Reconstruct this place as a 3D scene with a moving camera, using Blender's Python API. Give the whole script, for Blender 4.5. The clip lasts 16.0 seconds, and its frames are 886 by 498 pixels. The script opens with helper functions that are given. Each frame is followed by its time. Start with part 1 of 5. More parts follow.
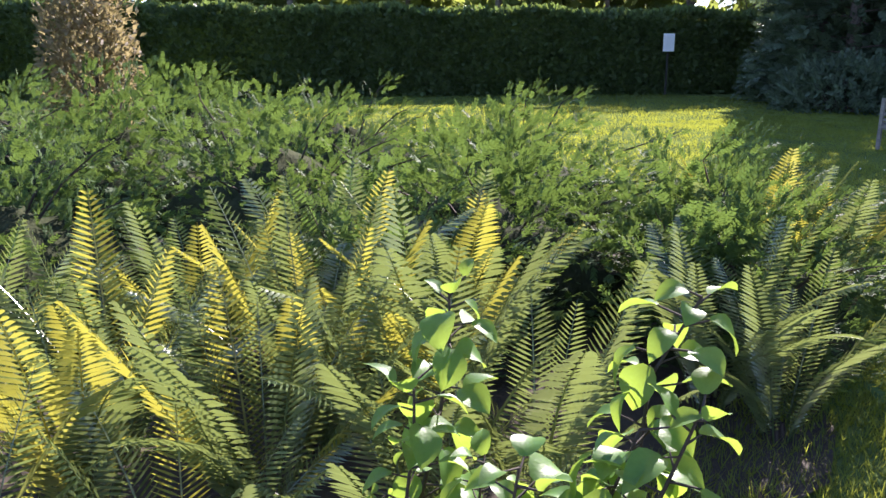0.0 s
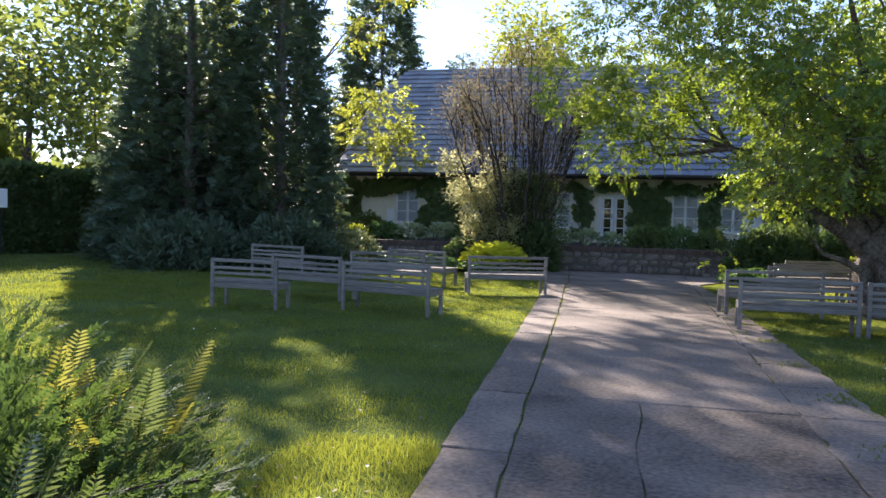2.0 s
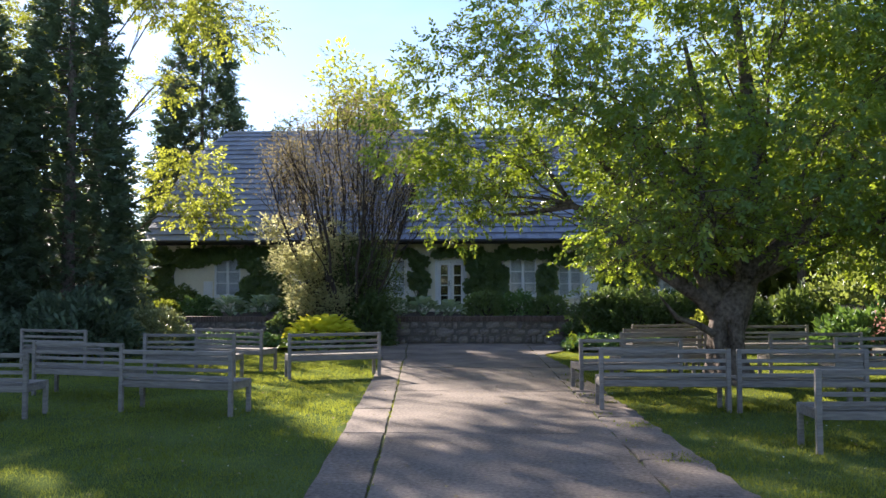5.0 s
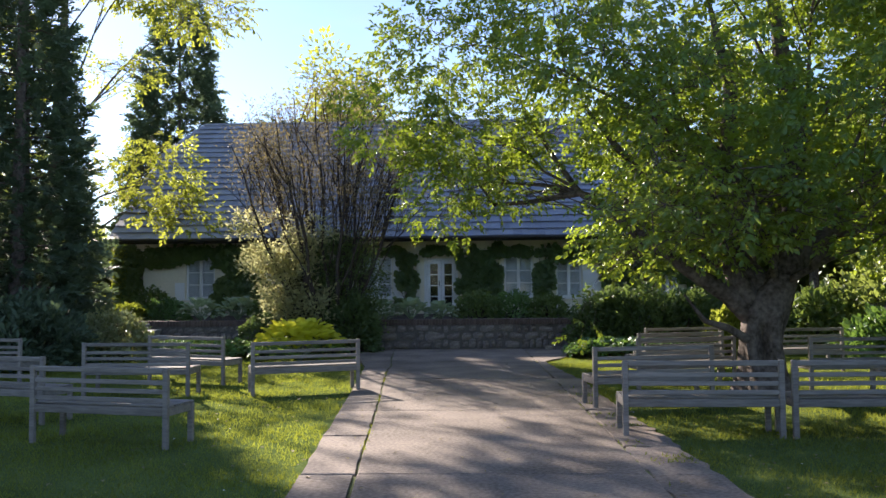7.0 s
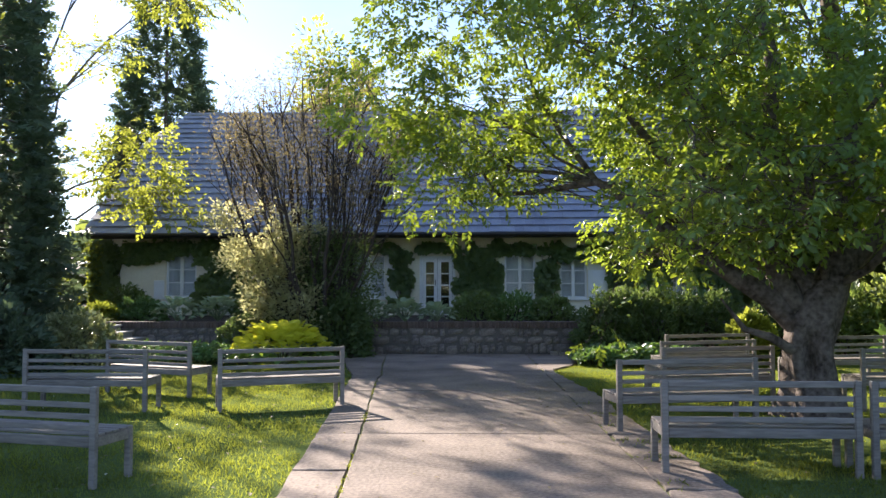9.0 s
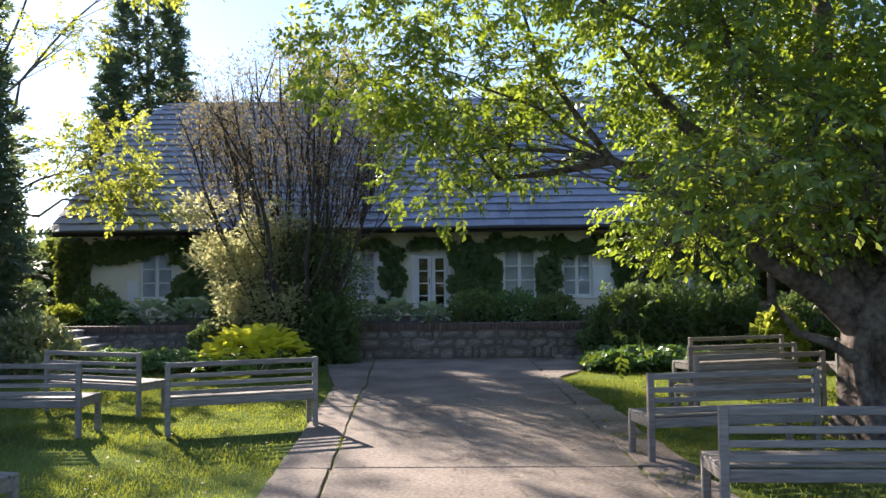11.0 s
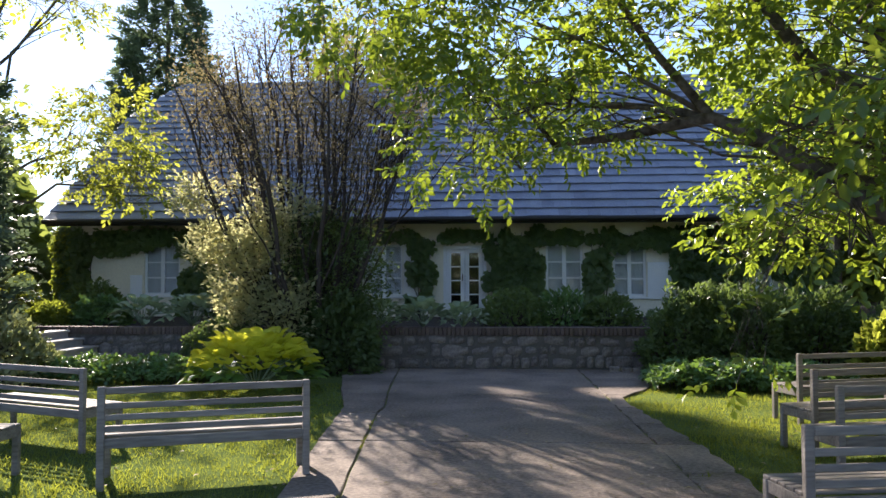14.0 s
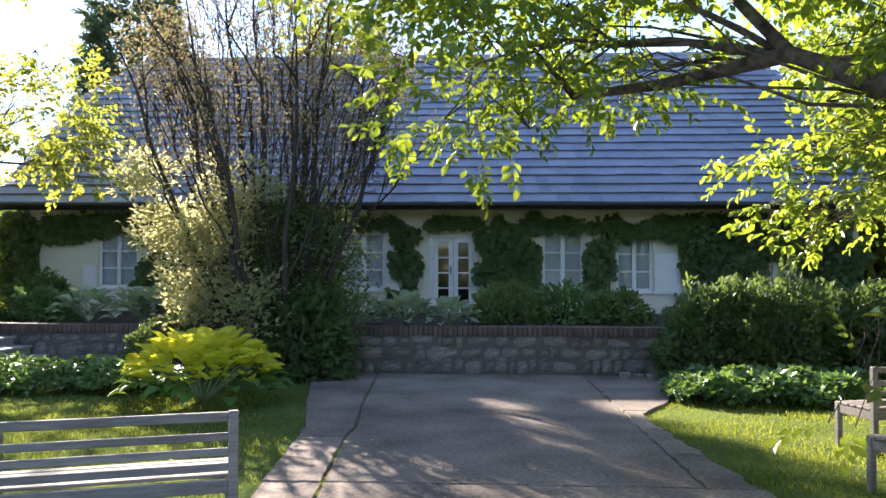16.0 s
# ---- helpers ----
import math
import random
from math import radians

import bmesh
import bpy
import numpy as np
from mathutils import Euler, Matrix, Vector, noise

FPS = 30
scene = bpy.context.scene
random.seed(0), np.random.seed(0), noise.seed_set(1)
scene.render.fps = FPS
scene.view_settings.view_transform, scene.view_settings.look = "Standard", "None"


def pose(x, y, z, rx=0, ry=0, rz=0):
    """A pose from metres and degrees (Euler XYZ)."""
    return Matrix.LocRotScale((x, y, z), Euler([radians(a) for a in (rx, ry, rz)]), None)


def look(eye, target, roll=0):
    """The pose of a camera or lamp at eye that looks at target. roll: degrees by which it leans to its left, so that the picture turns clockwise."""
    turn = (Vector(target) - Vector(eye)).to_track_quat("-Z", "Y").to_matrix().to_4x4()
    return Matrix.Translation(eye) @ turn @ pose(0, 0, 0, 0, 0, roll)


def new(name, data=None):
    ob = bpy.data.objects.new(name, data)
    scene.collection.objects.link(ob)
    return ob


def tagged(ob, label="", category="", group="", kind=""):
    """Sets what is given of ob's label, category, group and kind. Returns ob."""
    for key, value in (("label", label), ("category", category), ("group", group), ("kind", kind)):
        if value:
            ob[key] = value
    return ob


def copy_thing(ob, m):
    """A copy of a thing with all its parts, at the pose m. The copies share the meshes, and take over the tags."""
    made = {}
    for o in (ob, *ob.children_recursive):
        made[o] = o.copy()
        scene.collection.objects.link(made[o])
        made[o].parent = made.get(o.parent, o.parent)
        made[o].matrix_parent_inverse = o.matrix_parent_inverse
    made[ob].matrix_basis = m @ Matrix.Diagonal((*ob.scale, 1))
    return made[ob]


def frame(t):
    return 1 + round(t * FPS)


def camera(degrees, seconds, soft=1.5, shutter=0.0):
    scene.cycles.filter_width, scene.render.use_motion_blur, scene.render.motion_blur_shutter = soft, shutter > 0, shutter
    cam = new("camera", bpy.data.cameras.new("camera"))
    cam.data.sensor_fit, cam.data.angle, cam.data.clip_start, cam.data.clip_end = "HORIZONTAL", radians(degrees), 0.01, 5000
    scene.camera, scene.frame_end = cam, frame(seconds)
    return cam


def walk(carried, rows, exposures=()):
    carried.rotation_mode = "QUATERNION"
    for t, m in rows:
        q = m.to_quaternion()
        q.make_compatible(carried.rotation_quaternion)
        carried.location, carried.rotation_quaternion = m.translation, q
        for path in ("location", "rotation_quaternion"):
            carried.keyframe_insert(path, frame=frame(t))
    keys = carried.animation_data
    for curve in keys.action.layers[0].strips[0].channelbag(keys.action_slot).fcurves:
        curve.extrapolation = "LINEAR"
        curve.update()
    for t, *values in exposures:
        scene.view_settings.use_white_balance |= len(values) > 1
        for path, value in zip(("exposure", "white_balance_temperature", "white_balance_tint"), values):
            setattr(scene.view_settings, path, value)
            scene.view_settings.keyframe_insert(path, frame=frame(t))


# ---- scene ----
cam = camera(58.7, 16.0)
PATH = [
    (0, (0.471, -0.752, 1.555), (-1.181, 0.265, 1.067), 0.1),
    (0.5, (0.438, -0.663, 1.545), (-1.033, 0.616, 1.097), 0.8),
    (0.7, (0.449, -0.585, 1.53), (-0.953, 0.781, 1.119), 0.4),
    (1, (0.385, -0.451, 1.558), (-0.883, 1.052, 1.196), 1.4),
    (1.5, (0.358, -0.19, 1.59), (-0.598, 1.552, 1.365), 1.6),
    (1.6, (0.359, -0.128, 1.595), (-0.508, 1.663, 1.389), 2.0),
    (2, (0.306, 0.16, 1.615), (-0.195, 2.094, 1.534), 1.5),
    (2.5, (0.262, 0.545, 1.618), (0.056, 2.535, 1.644), 0.8),
    (3, (0.267, 0.873, 1.608), (0.12, 2.867, 1.658), 0.6),
    (3.5, (0.263, 1.146, 1.64), (0.133, 3.141, 1.687), 0.6),
    (3.8, (0.235, 1.399, 1.637), (0.109, 3.395, 1.696), 0.9),
    (4, (0.207, 1.548, 1.636), (0.092, 3.543, 1.719), 0.5),
    (4.2, (0.178, 1.642, 1.639), (0.069, 3.637, 1.731), 0.3),
    (6.3, (0.11, 3.709, 1.6), (0.029, 5.705, 1.702), -0.8),
    (6.5, (0.104, 3.86, 1.637), (0.028, 5.856, 1.738), -0.7),
    (7, (0.077, 4.26, 1.606), (0.004, 6.256, 1.708), -0.5),
    (7.5, (0.028, 4.674, 1.624), (-0.043, 6.67, 1.726), -0.3),
    (8, (0.043, 5.081, 1.613), (-0.026, 7.077, 1.716), -0.3),
    (8.5, (0.03, 5.459, 1.604), (-0.039, 7.455, 1.704), -0.1),
    (9, (-0.002, 5.856, 1.626), (-0.065, 7.852, 1.726), -0.1),
    (9.2, (0.03, 5.977, 1.632), (-0.036, 7.974, 1.732), -0.1),
    (11.3, (0.017, 7.739, 1.634), (-0.038, 9.736, 1.726), -0.7),
    (11.5, (0.03, 7.845, 1.634), (-0.053, 9.841, 1.724), -0.4),
    (12, (0.018, 8.21, 1.617), (-0.071, 10.205, 1.71), -0.4),
    (12.5, (0.018, 8.603, 1.634), (-0.08, 10.598, 1.728), -0.4),
    (13, (0.012, 9.067, 1.656), (-0.1, 11.062, 1.75), -0.3),
    (13.5, (-0.035, 9.541, 1.635), (-0.169, 11.534, 1.73), -0.1),
    (14, (-0.095, 10.052, 1.651), (-0.234, 12.045, 1.739), -0.1),
    (14.5, (-0.107, 10.563, 1.651), (-0.246, 12.557, 1.734), -0.1),
    (15, (-0.136, 10.979, 1.645), (-0.274, 12.973, 1.72), 0.0),
    (15.5, (-0.179, 11.488, 1.664), (-0.302, 13.483, 1.732), -0.1),
    (16, (-0.206, 11.987, 1.66), (-0.313, 13.983, 1.728), 0.2),
]
STOPS = ((0.0, 1.98), (0.5, 2.02), (1.0, 1.88), (1.5, 1.85), (2.3, 1.62), (4.0, 1.6), (6.4, 1.6), (6.8, 1.4), (7.4, 1.65), (8.0, 1.5), (8.5, 1.6), (9.2, 1.8), (11.5, 1.65), (12.0, 1.85), (12.6, 1.75), (13.0, 1.68), (13.4, 1.75), (14.0, 1.58), (15.0, 1.68), (15.6, 1.9), (16.0, 2.2))
EXPOSURES = [(t, stops, 5900 if t < 2 else 6300, 26 if t < 2 else 18) for t, stops in STOPS]
walk(cam, [(t, look(eye, target, roll)) for t, eye, target, roll in PATH], EXPOSURES)

# ---- light ----
SUN_AZ, SUN_EL = radians(32.0), radians(27.4)  # left of +y, above the horizon
SUN_DIR = Vector((-math.sin(SUN_AZ) * math.cos(SUN_EL), math.cos(SUN_AZ) * math.cos(SUN_EL), math.sin(SUN_EL)))
world = bpy.data.worlds.new("sky_world")
scene.world = world
world.use_nodes = True
wn = world.node_tree
sky = wn.nodes.new("ShaderNodeTexSky")
sky.sky_type, sky.sun_disc = "NISHITA", False
sky.sun_elevation, sky.sun_rotation = SUN_EL, -SUN_AZ
sky.air_density, sky.dust_density, sky.ozone_density = 0.85, 0.08, 2.0
tc = wn.nodes.new("ShaderNodeTexCoord")
stretch = wn.nodes.new("ShaderNodeMapping")
stretch.inputs["Scale"].default_value = (1.4, 1.4, 5.0)
clouds = wn.nodes.new("ShaderNodeTexNoise")
clouds.inputs["Scale"].default_value, clouds.inputs["Detail"].default_value = 1.6, 7.0
ramp = wn.nodes.new("ShaderNodeValToRGB")
ramp.color_ramp.elements[0].position, ramp.color_ramp.elements[1].position = 0.5, 0.9
mixc = wn.nodes.new("ShaderNodeMix")
mixc.data_type = "RGBA"
mixc.inputs["B"].default_value = (3.6, 3.8, 4.1, 1)
wn.links.new(tc.outputs["Generated"], stretch.inputs["Vector"])
wn.links.new(stretch.outputs["Vector"], clouds.inputs["Vector"])
wn.links.new(clouds.outputs["Fac"], ramp.inputs["Fac"])
wn.links.new(ramp.outputs["Color"], mixc.inputs["Factor"])
wn.links.new(sky.outputs["Color"], mixc.inputs["A"])
wn.links.new(mixc.outputs["Result"], wn.nodes["Background"].inputs["Color"])
wn.nodes["Background"].inputs["Strength"].default_value = 0.09
sun_data = bpy.data.lights.new("sun", "SUN")
sun_data.energy, sun_data.angle, sun_data.color = 5.0, radians(0.55), (1.0, 0.90, 0.74)
sun = new("sun", sun_data)
sun.matrix_world = look(SUN_DIR * 60, (0, 0, 0))


# ---- materials ----
def material(name, base, rough=0.8, vary=0.25, scale=3.0, fine=40.0, bump=0.3, through_light=None, amount=0.0, hue=None,
             island=0.0, metal=0.0, spec=0.3, grain=None):
    """A surface with colour varying at two scales, relief and, for leaves, light that passes through."""
    m = bpy.data.materials.new(name)
    m.use_nodes = True
    nt = m.node_tree
    p = nt.nodes["Principled BSDF"]
    p.inputs["Roughness"].default_value, p.inputs["Metallic"].default_value = rough, metal
    p.inputs["Specular IOR Level"].default_value = spec
    co = nt.nodes.new("ShaderNodeTexCoord")
    big, small = nt.nodes.new("ShaderNodeTexNoise"), nt.nodes.new("ShaderNodeTexNoise")
    big.inputs["Scale"].default_value, small.inputs["Scale"].default_value = scale, fine
    big.inputs["Detail"].default_value, small.inputs["Detail"].default_value = 3.0, 4.0
    place = co.outputs["Object"]
    if grain:
        along = nt.nodes.new("ShaderNodeMapping")
        along.inputs["Scale"].default_value = grain
        nt.links.new(place, along.inputs["Vector"])
        place = along.outputs["Vector"]
    for n in (big, small):
        nt.links.new(place, n.inputs["Vector"])
    add = nt.nodes.new("ShaderNodeMath")
    add.operation = "ADD"
    nt.links.new(big.outputs["Fac"], add.inputs[0])
    nt.links.new(small.outputs["Fac"], add.inputs[1])
    last = add.outputs[0]
    if island:
        geo = nt.nodes.new("ShaderNodeNewGeometry")
        ma = nt.nodes.new("ShaderNodeMath")
        ma.operation = "MULTIPLY_ADD"
        ma.inputs[1].default_value = island
        nt.links.new(geo.outputs["Random Per Island"], ma.inputs[0])
        nt.links.new(last, ma.inputs[2])
        last = ma.outputs[0]
    info = nt.nodes.new("ShaderNodeObjectInfo")
    mb = nt.nodes.new("ShaderNodeMath")
    mb.operation = "MULTIPLY_ADD"
    mb.inputs[1].default_value = 0.25
    nt.links.new(info.outputs["Random"], mb.inputs[0])
    nt.links.new(last, mb.inputs[2])
    last = mb.outputs[0]
    rng = nt.nodes.new("ShaderNodeMapRange")
    rng.inputs["From Min"].default_value, rng.inputs["From Max"].default_value = 0.7 + island * 0.1, 1.45 + island * 0.8
    nt.links.new(last, rng.inputs["Value"])
    cr = nt.nodes.new("ShaderNodeValToRGB")
    other = hue or base
    cr.color_ramp.elements[0].color = (*[c * (1 - vary) for c in base], 1)
    cr.color_ramp.elements[1].color = (*[min(1, c * (1 + vary)) for c in other], 1)
    nt.links.new(rng.outputs["Result"], cr.inputs["Fac"])
    nt.links.new(cr.outputs["Color"], p.inputs["Base Color"])
    if bump:
        bn = nt.nodes.new("ShaderNodeBump")
        bn.inputs["Strength"].default_value, bn.inputs["Distance"].default_value = bump, 0.01
        nt.links.new(small.outputs["Fac"], bn.inputs["Height"])
        nt.links.new(bn.outputs["Normal"], p.inputs["Normal"])
    if amount:
        tr = nt.nodes.new("ShaderNodeBsdfTranslucent")
        tint = nt.nodes.new("ShaderNodeMix")
        tint.data_type, tint.blend_type = "RGBA", "MIX"
        tint.inputs["Factor"].default_value = 0.7
        tint.inputs["B"].default_value = (*through_light, 1)
        nt.links.new(cr.outputs["Color"], tint.inputs["A"])
        nt.links.new(tint.outputs["Result"], tr.inputs["Color"])
        ms = nt.nodes.new("ShaderNodeMixShader")
        ms.inputs["Fac"].default_value = amount
        nt.links.new(p.outputs[0], ms.inputs[1])
        nt.links.new(tr.outputs[0], ms.inputs[2])
        nt.links.new(ms.outputs[0], nt.nodes["Material Output"].inputs["Surface"])
    return m


LAWN = material("lawn_soil", (0.05, 0.08, 0.03), 0.95, 0.45, 0.9, 30, 0.9, hue=(0.095, 0.125, 0.04), spec=0.0)
BLADE = material("grass_blade", (0.046, 0.084, 0.034), 0.6, 0.5, 0.8, 9, 0, (0.54, 0.58, 0.05), 0.42, hue=(0.1, 0.14, 0.042), island=0.5, spec=0.03)
CONCRETE = material("weathered_concrete", (0.128, 0.101, 0.082), 0.9, 0.5, 1.1, 26, 1.0, hue=(0.2, 0.162, 0.132))
JOINT = material("mossy_joint_soil", (0.09, 0.085, 0.04), 0.95, 0.4, 4, 40, 0.8, hue=(0.13, 0.145, 0.045))
TEAK = material("weathered_grey_teak", (0.18, 0.158, 0.137), 0.75, 0.28, 5, 45, 0.25, hue=(0.25, 0.225, 0.2), spec=0.2, grain=(0.12, 1, 1))
PLASTER = material("cream_limewash", (0.80, 0.75, 0.61), 0.9, 0.1, 0.8, 25, 0.3)
WHITE = material("white_window_paint", (0.84, 0.85, 0.85), 0.45, 0.06, 2, 30, 0.1)
CURTAIN = material("pale_curtain", (0.74, 0.8, 0.84), 0.9, 0.1, 3, 20, 0.2)
SHINGLE = material("slate_blue_shingle", (0.2, 0.22, 0.28), 0.6, 0.25, 1.5, 22, 0.4, hue=(0.26, 0.28, 0.345), island=0.4, spec=0.5)
GUTTER = material("dark_gutter", (0.035, 0.032, 0.03), 0.5, 0.2, 2, 20, 0.1)
STONE = material("field_stone", (0.085, 0.068, 0.058), 0.88, 0.55, 3.5, 22, 1.0, hue=(0.185, 0.16, 0.145))
MORTAR = material("dark_mortar", (0.11, 0.1, 0.09), 0.95, 0.25, 4, 50, 0.6)
BRICK = material("old_coping_brick", (0.09, 0.062, 0.052), 0.88, 0.4, 4, 40, 0.5, hue=(0.135, 0.1, 0.085))
STEP = material("pale_step_stone", (0.36, 0.34, 0.32), 0.8, 0.2, 3, 30, 0.5)
SOIL = material("bed_soil", (0.045, 0.035, 0.025), 0.95, 0.35, 2, 25, 0.9)
BARK = material("grey_brown_bark", (0.07, 0.054, 0.044), 0.92, 0.5, 4, 16, 1.0, hue=(0.14, 0.115, 0.098), spec=0.1)
BARK_PALE = material("pale_bark", (0.16, 0.14, 0.115), 0.9, 0.35, 3, 18, 0.8)
TWIG = material("brown_twig", (0.06, 0.046, 0.038), 0.85, 0.3, 4, 20, 0.4)
LEAF_BIG = material("magnolia_leaf", (0.06, 0.125, 0.048), 0.38, 0.42, 0.5, 3, 0, (0.54, 0.66, 0.03), 0.43, hue=(0.085, 0.158, 0.052), island=0.5, spec=0.5)
LEAF_ASH = material("light_tree_leaf", (0.13, 0.18, 0.035), 0.5, 0.3, 0.5, 3, 0, (0.62, 0.66, 0.07), 0.5, hue=(0.16, 0.19, 0.04), island=0.5)
LEAF_WOOD = material("wood_leaf", (0.07, 0.115, 0.035), 0.6, 0.4, 0.2, 2, 0, (0.42, 0.5, 0.09), 0.45, hue=(0.12, 0.15, 0.05), island=0.5)
NEEDLE = material("conifer_needle", (0.055, 0.088, 0.058), 0.55, 0.4, 0.5, 4, 0, (0.2, 0.28, 0.12), 0.3, hue=(0.085, 0.125, 0.075), island=0.5)
JUNIPER = material("juniper_needle", (0.026, 0.058, 0.026), 0.65, 0.5, 2.2, 7, 0, (0.26, 0.4, 0.06), 0.22, hue=(0.068, 0.115, 0.042), island=0.5, spec=0.12)
# Near-black green that paints the shade deep inside the junipers.
SHADE_CORE = material("painted_inner_shade", (0.02, 0.03, 0.014), 0.95, 0.5, 6, 40, 1.0, hue=(0.035, 0.04, 0.02), spec=0.05)
FERN = material("fern_frond", (0.045, 0.08, 0.04), 0.27, 0.45, 1.2, 7, 0, (0.36, 0.44, 0.1), 0.24, hue=(0.105, 0.14, 0.06), spec=1.0, island=0.4)
FERN_GOLD = material("golden_fern_frond", (0.12, 0.14, 0.04), 0.32, 0.4, 1.2, 7, 0, (0.56, 0.52, 0.05), 0.36, hue=(0.21, 0.215, 0.055), island=0.4, spec=0.8)
LIME_LEAF = material("broad_green_leaf", (0.08, 0.19, 0.05), 0.45, 0.25, 2, 12, 0.1, (0.46, 0.62, 0.06), 0.42, hue=(0.1, 0.2, 0.05), island=0.4, spec=0.3)
HOSTA_GOLD = material("golden_hosta_leaf", (0.45, 0.49, 0.055), 0.42, 0.25, 2, 10, 0.1, (0.92, 0.88, 0.05), 0.52, hue=(0.6, 0.6, 0.08), island=0.4)
HOSTA_GREEN = material("blue_green_hosta_leaf", (0.17, 0.24, 0.14), 0.45, 0.4, 2, 10, 0.1, (0.34, 0.46, 0.14), 0.3, hue=(0.32, 0.38, 0.25), island=0.5)
IVY = material("ivy_leaf", (0.07, 0.12, 0.042), 0.45, 0.4, 1, 5, 0, (0.3, 0.4, 0.06), 0.34, hue=(0.1, 0.15, 0.05), island=0.5, spec=0.5)
# Lit copy of IVY: sunlight put into a lighter, yellower leaf colour.
IVY_LIGHT = material("sunlit_tint_ivy_leaf", (0.10, 0.15, 0.03), 0.45, 0.3, 1, 5, 0, (0.5, 0.56, 0.05), 0.42, hue=(0.17, 0.2, 0.04), island=0.5)
COVER = material("ground_cover_leaf", (0.06, 0.13, 0.04), 0.42, 0.35, 1, 5, 0, (0.26, 0.42, 0.05), 0.3, hue=(0.1, 0.19, 0.06), island=0.5, spec=0.6)
VARIEG = material("variegated_leaf", (0.13, 0.17, 0.06), 0.4, 0.4, 1.5, 6, 0, (0.42, 0.46, 0.14), 0.35, hue=(0.34, 0.34, 0.17), island=0.7)
RUSSET = material("russet_leaf", (0.12, 0.105, 0.06), 0.6, 0.5, 1.2, 5, 0, (0.4, 0.34, 0.15), 0.38, hue=(0.21, 0.165, 0.1), island=0.5)
SAGE = material("sage_leaf", (0.3, 0.31, 0.17), 0.55, 0.3, 0.6, 5, 0, (0.76, 0.73, 0.34), 0.56, hue=(0.4, 0.4, 0.22), island=0.5)
HEDGE = material("clipped_hedge_leaf", (0.06, 0.1, 0.045), 0.55, 0.4, 0.6, 4, 0, (0.3, 0.42, 0.08), 0.32, hue=(0.085, 0.125, 0.05), island=0.5)
SIGN = material("white_sign_enamel", (0.8, 0.8, 0.78), 0.4, 0.04, 3, 30, 0.05)
INTERIOR = material("dark_interior", (0.05, 0.045, 0.04), 0.9, 0.2, 2, 20, 0.1)
FLOWER = material("small_white_flower", (0.75, 0.74, 0.66), 0.6, 0.1, 3, 30, 0)
PINK = material("pink_flower", (0.55, 0.26, 0.22), 0.6, 0.3, 3, 30, 0, (0.7, 0.35, 0.25), 0.3, island=0.4)
GLASS = bpy.data.materials.new("window_glass")
GLASS.use_nodes = True
gp = GLASS.node_tree.nodes["Principled BSDF"]
gp.inputs["Roughness"].default_value, gp.inputs["Transmission Weight"].default_value, gp.inputs["IOR"].default_value = 0.03, 1.0, 1.45
rng = np.random.default_rng(7)


# ---- mesh tools ----
def mesh_of(name, verts, faces, mats, smooth=False):
    me = bpy.data.meshes.new(name)
    if isinstance(faces, np.ndarray):
        me.vertices.add(len(verts))
        me.vertices.foreach_set("co", np.asarray(verts, dtype=np.float32).ravel())
        k = faces.shape[1]
        me.loops.add(faces.size)
        me.loops.foreach_set("vertex_index", faces.astype(np.int32).ravel())
        me.polygons.add(len(faces))
        me.polygons.foreach_set("loop_start", np.arange(0, faces.size, k, dtype=np.int32))
        me.update(calc_edges=True)
    else:
        me.from_pydata([tuple(v) for v in verts], [], faces)
    for m in mats if isinstance(mats, (list, tuple)) else [mats]:
        me.materials.append(m)
    if smooth:
        me.polygons.foreach_set("use_smooth", [True] * len(me.polygons))
    return me


def thing(name, label, category, loc=(0, 0, 0), group="", kind="", rz=0.0):
    """An Empty at a thing's base."""
    ob = new(name)
    ob.empty_display_size = 0.1
    ob.matrix_basis = pose(*loc, 0, 0, rz)
    return tagged(ob, label, category, group, kind)


def child(name, me, parent, label=""):
    ob = new(name, me)
    ob.parent = parent
    return tagged(ob, label) if label else ob


def part(name, bm, mat, parent, label="", smooth=False):
    """Links a bmesh as one mesh object under a thing or a part."""
    me = bpy.data.meshes.new(name)
    bm.to_mesh(me)
    bm.free()
    me.materials.append(mat)
    if smooth:
        me.polygons.foreach_set("use_smooth", [True] * len(me.polygons))
    return child(name, me, parent, label)


def box(bm, x0, x1, y0, y1, z0, z1, bevel=0.0, m=None):
    r = bmesh.ops.create_cube(bm, size=1.0, matrix=Matrix.Translation(((x0 + x1) / 2, (y0 + y1) / 2, (z0 + z1) / 2)) @ Matrix.Diagonal((x1 - x0, y1 - y0, z1 - z0, 1)))
    vs = r["verts"]
    if bevel:
        es = list({e for v in vs for e in v.link_edges})
        vs = bmesh.ops.bevel(bm, geom=es, offset=bevel, segments=1, affect="EDGES", profile=0.5)["verts"]
    if m is not None:
        bmesh.ops.transform(bm, matrix=m, verts=[v for v in vs if v.is_valid])
    return bm


def boxes(*specs, bevel=0.006):
    bm = bmesh.new()
    for s in specs:
        box(bm, *s, bevel=bevel)
    return bm


def frames_from(dirs, ups, scale):
    """Rotation bases whose y runs along dirs and whose z leans to ups, times scale: N x 3 x 3."""
    y = dirs / np.linalg.norm(dirs, axis=1, keepdims=True)
    x = np.cross(y, ups)
    x /= np.maximum(np.linalg.norm(x, axis=1, keepdims=True), 1e-6)
    z = np.cross(x, y)
    return np.stack([x, y, z], axis=2) * np.asarray(scale).reshape(-1, 1, 1)


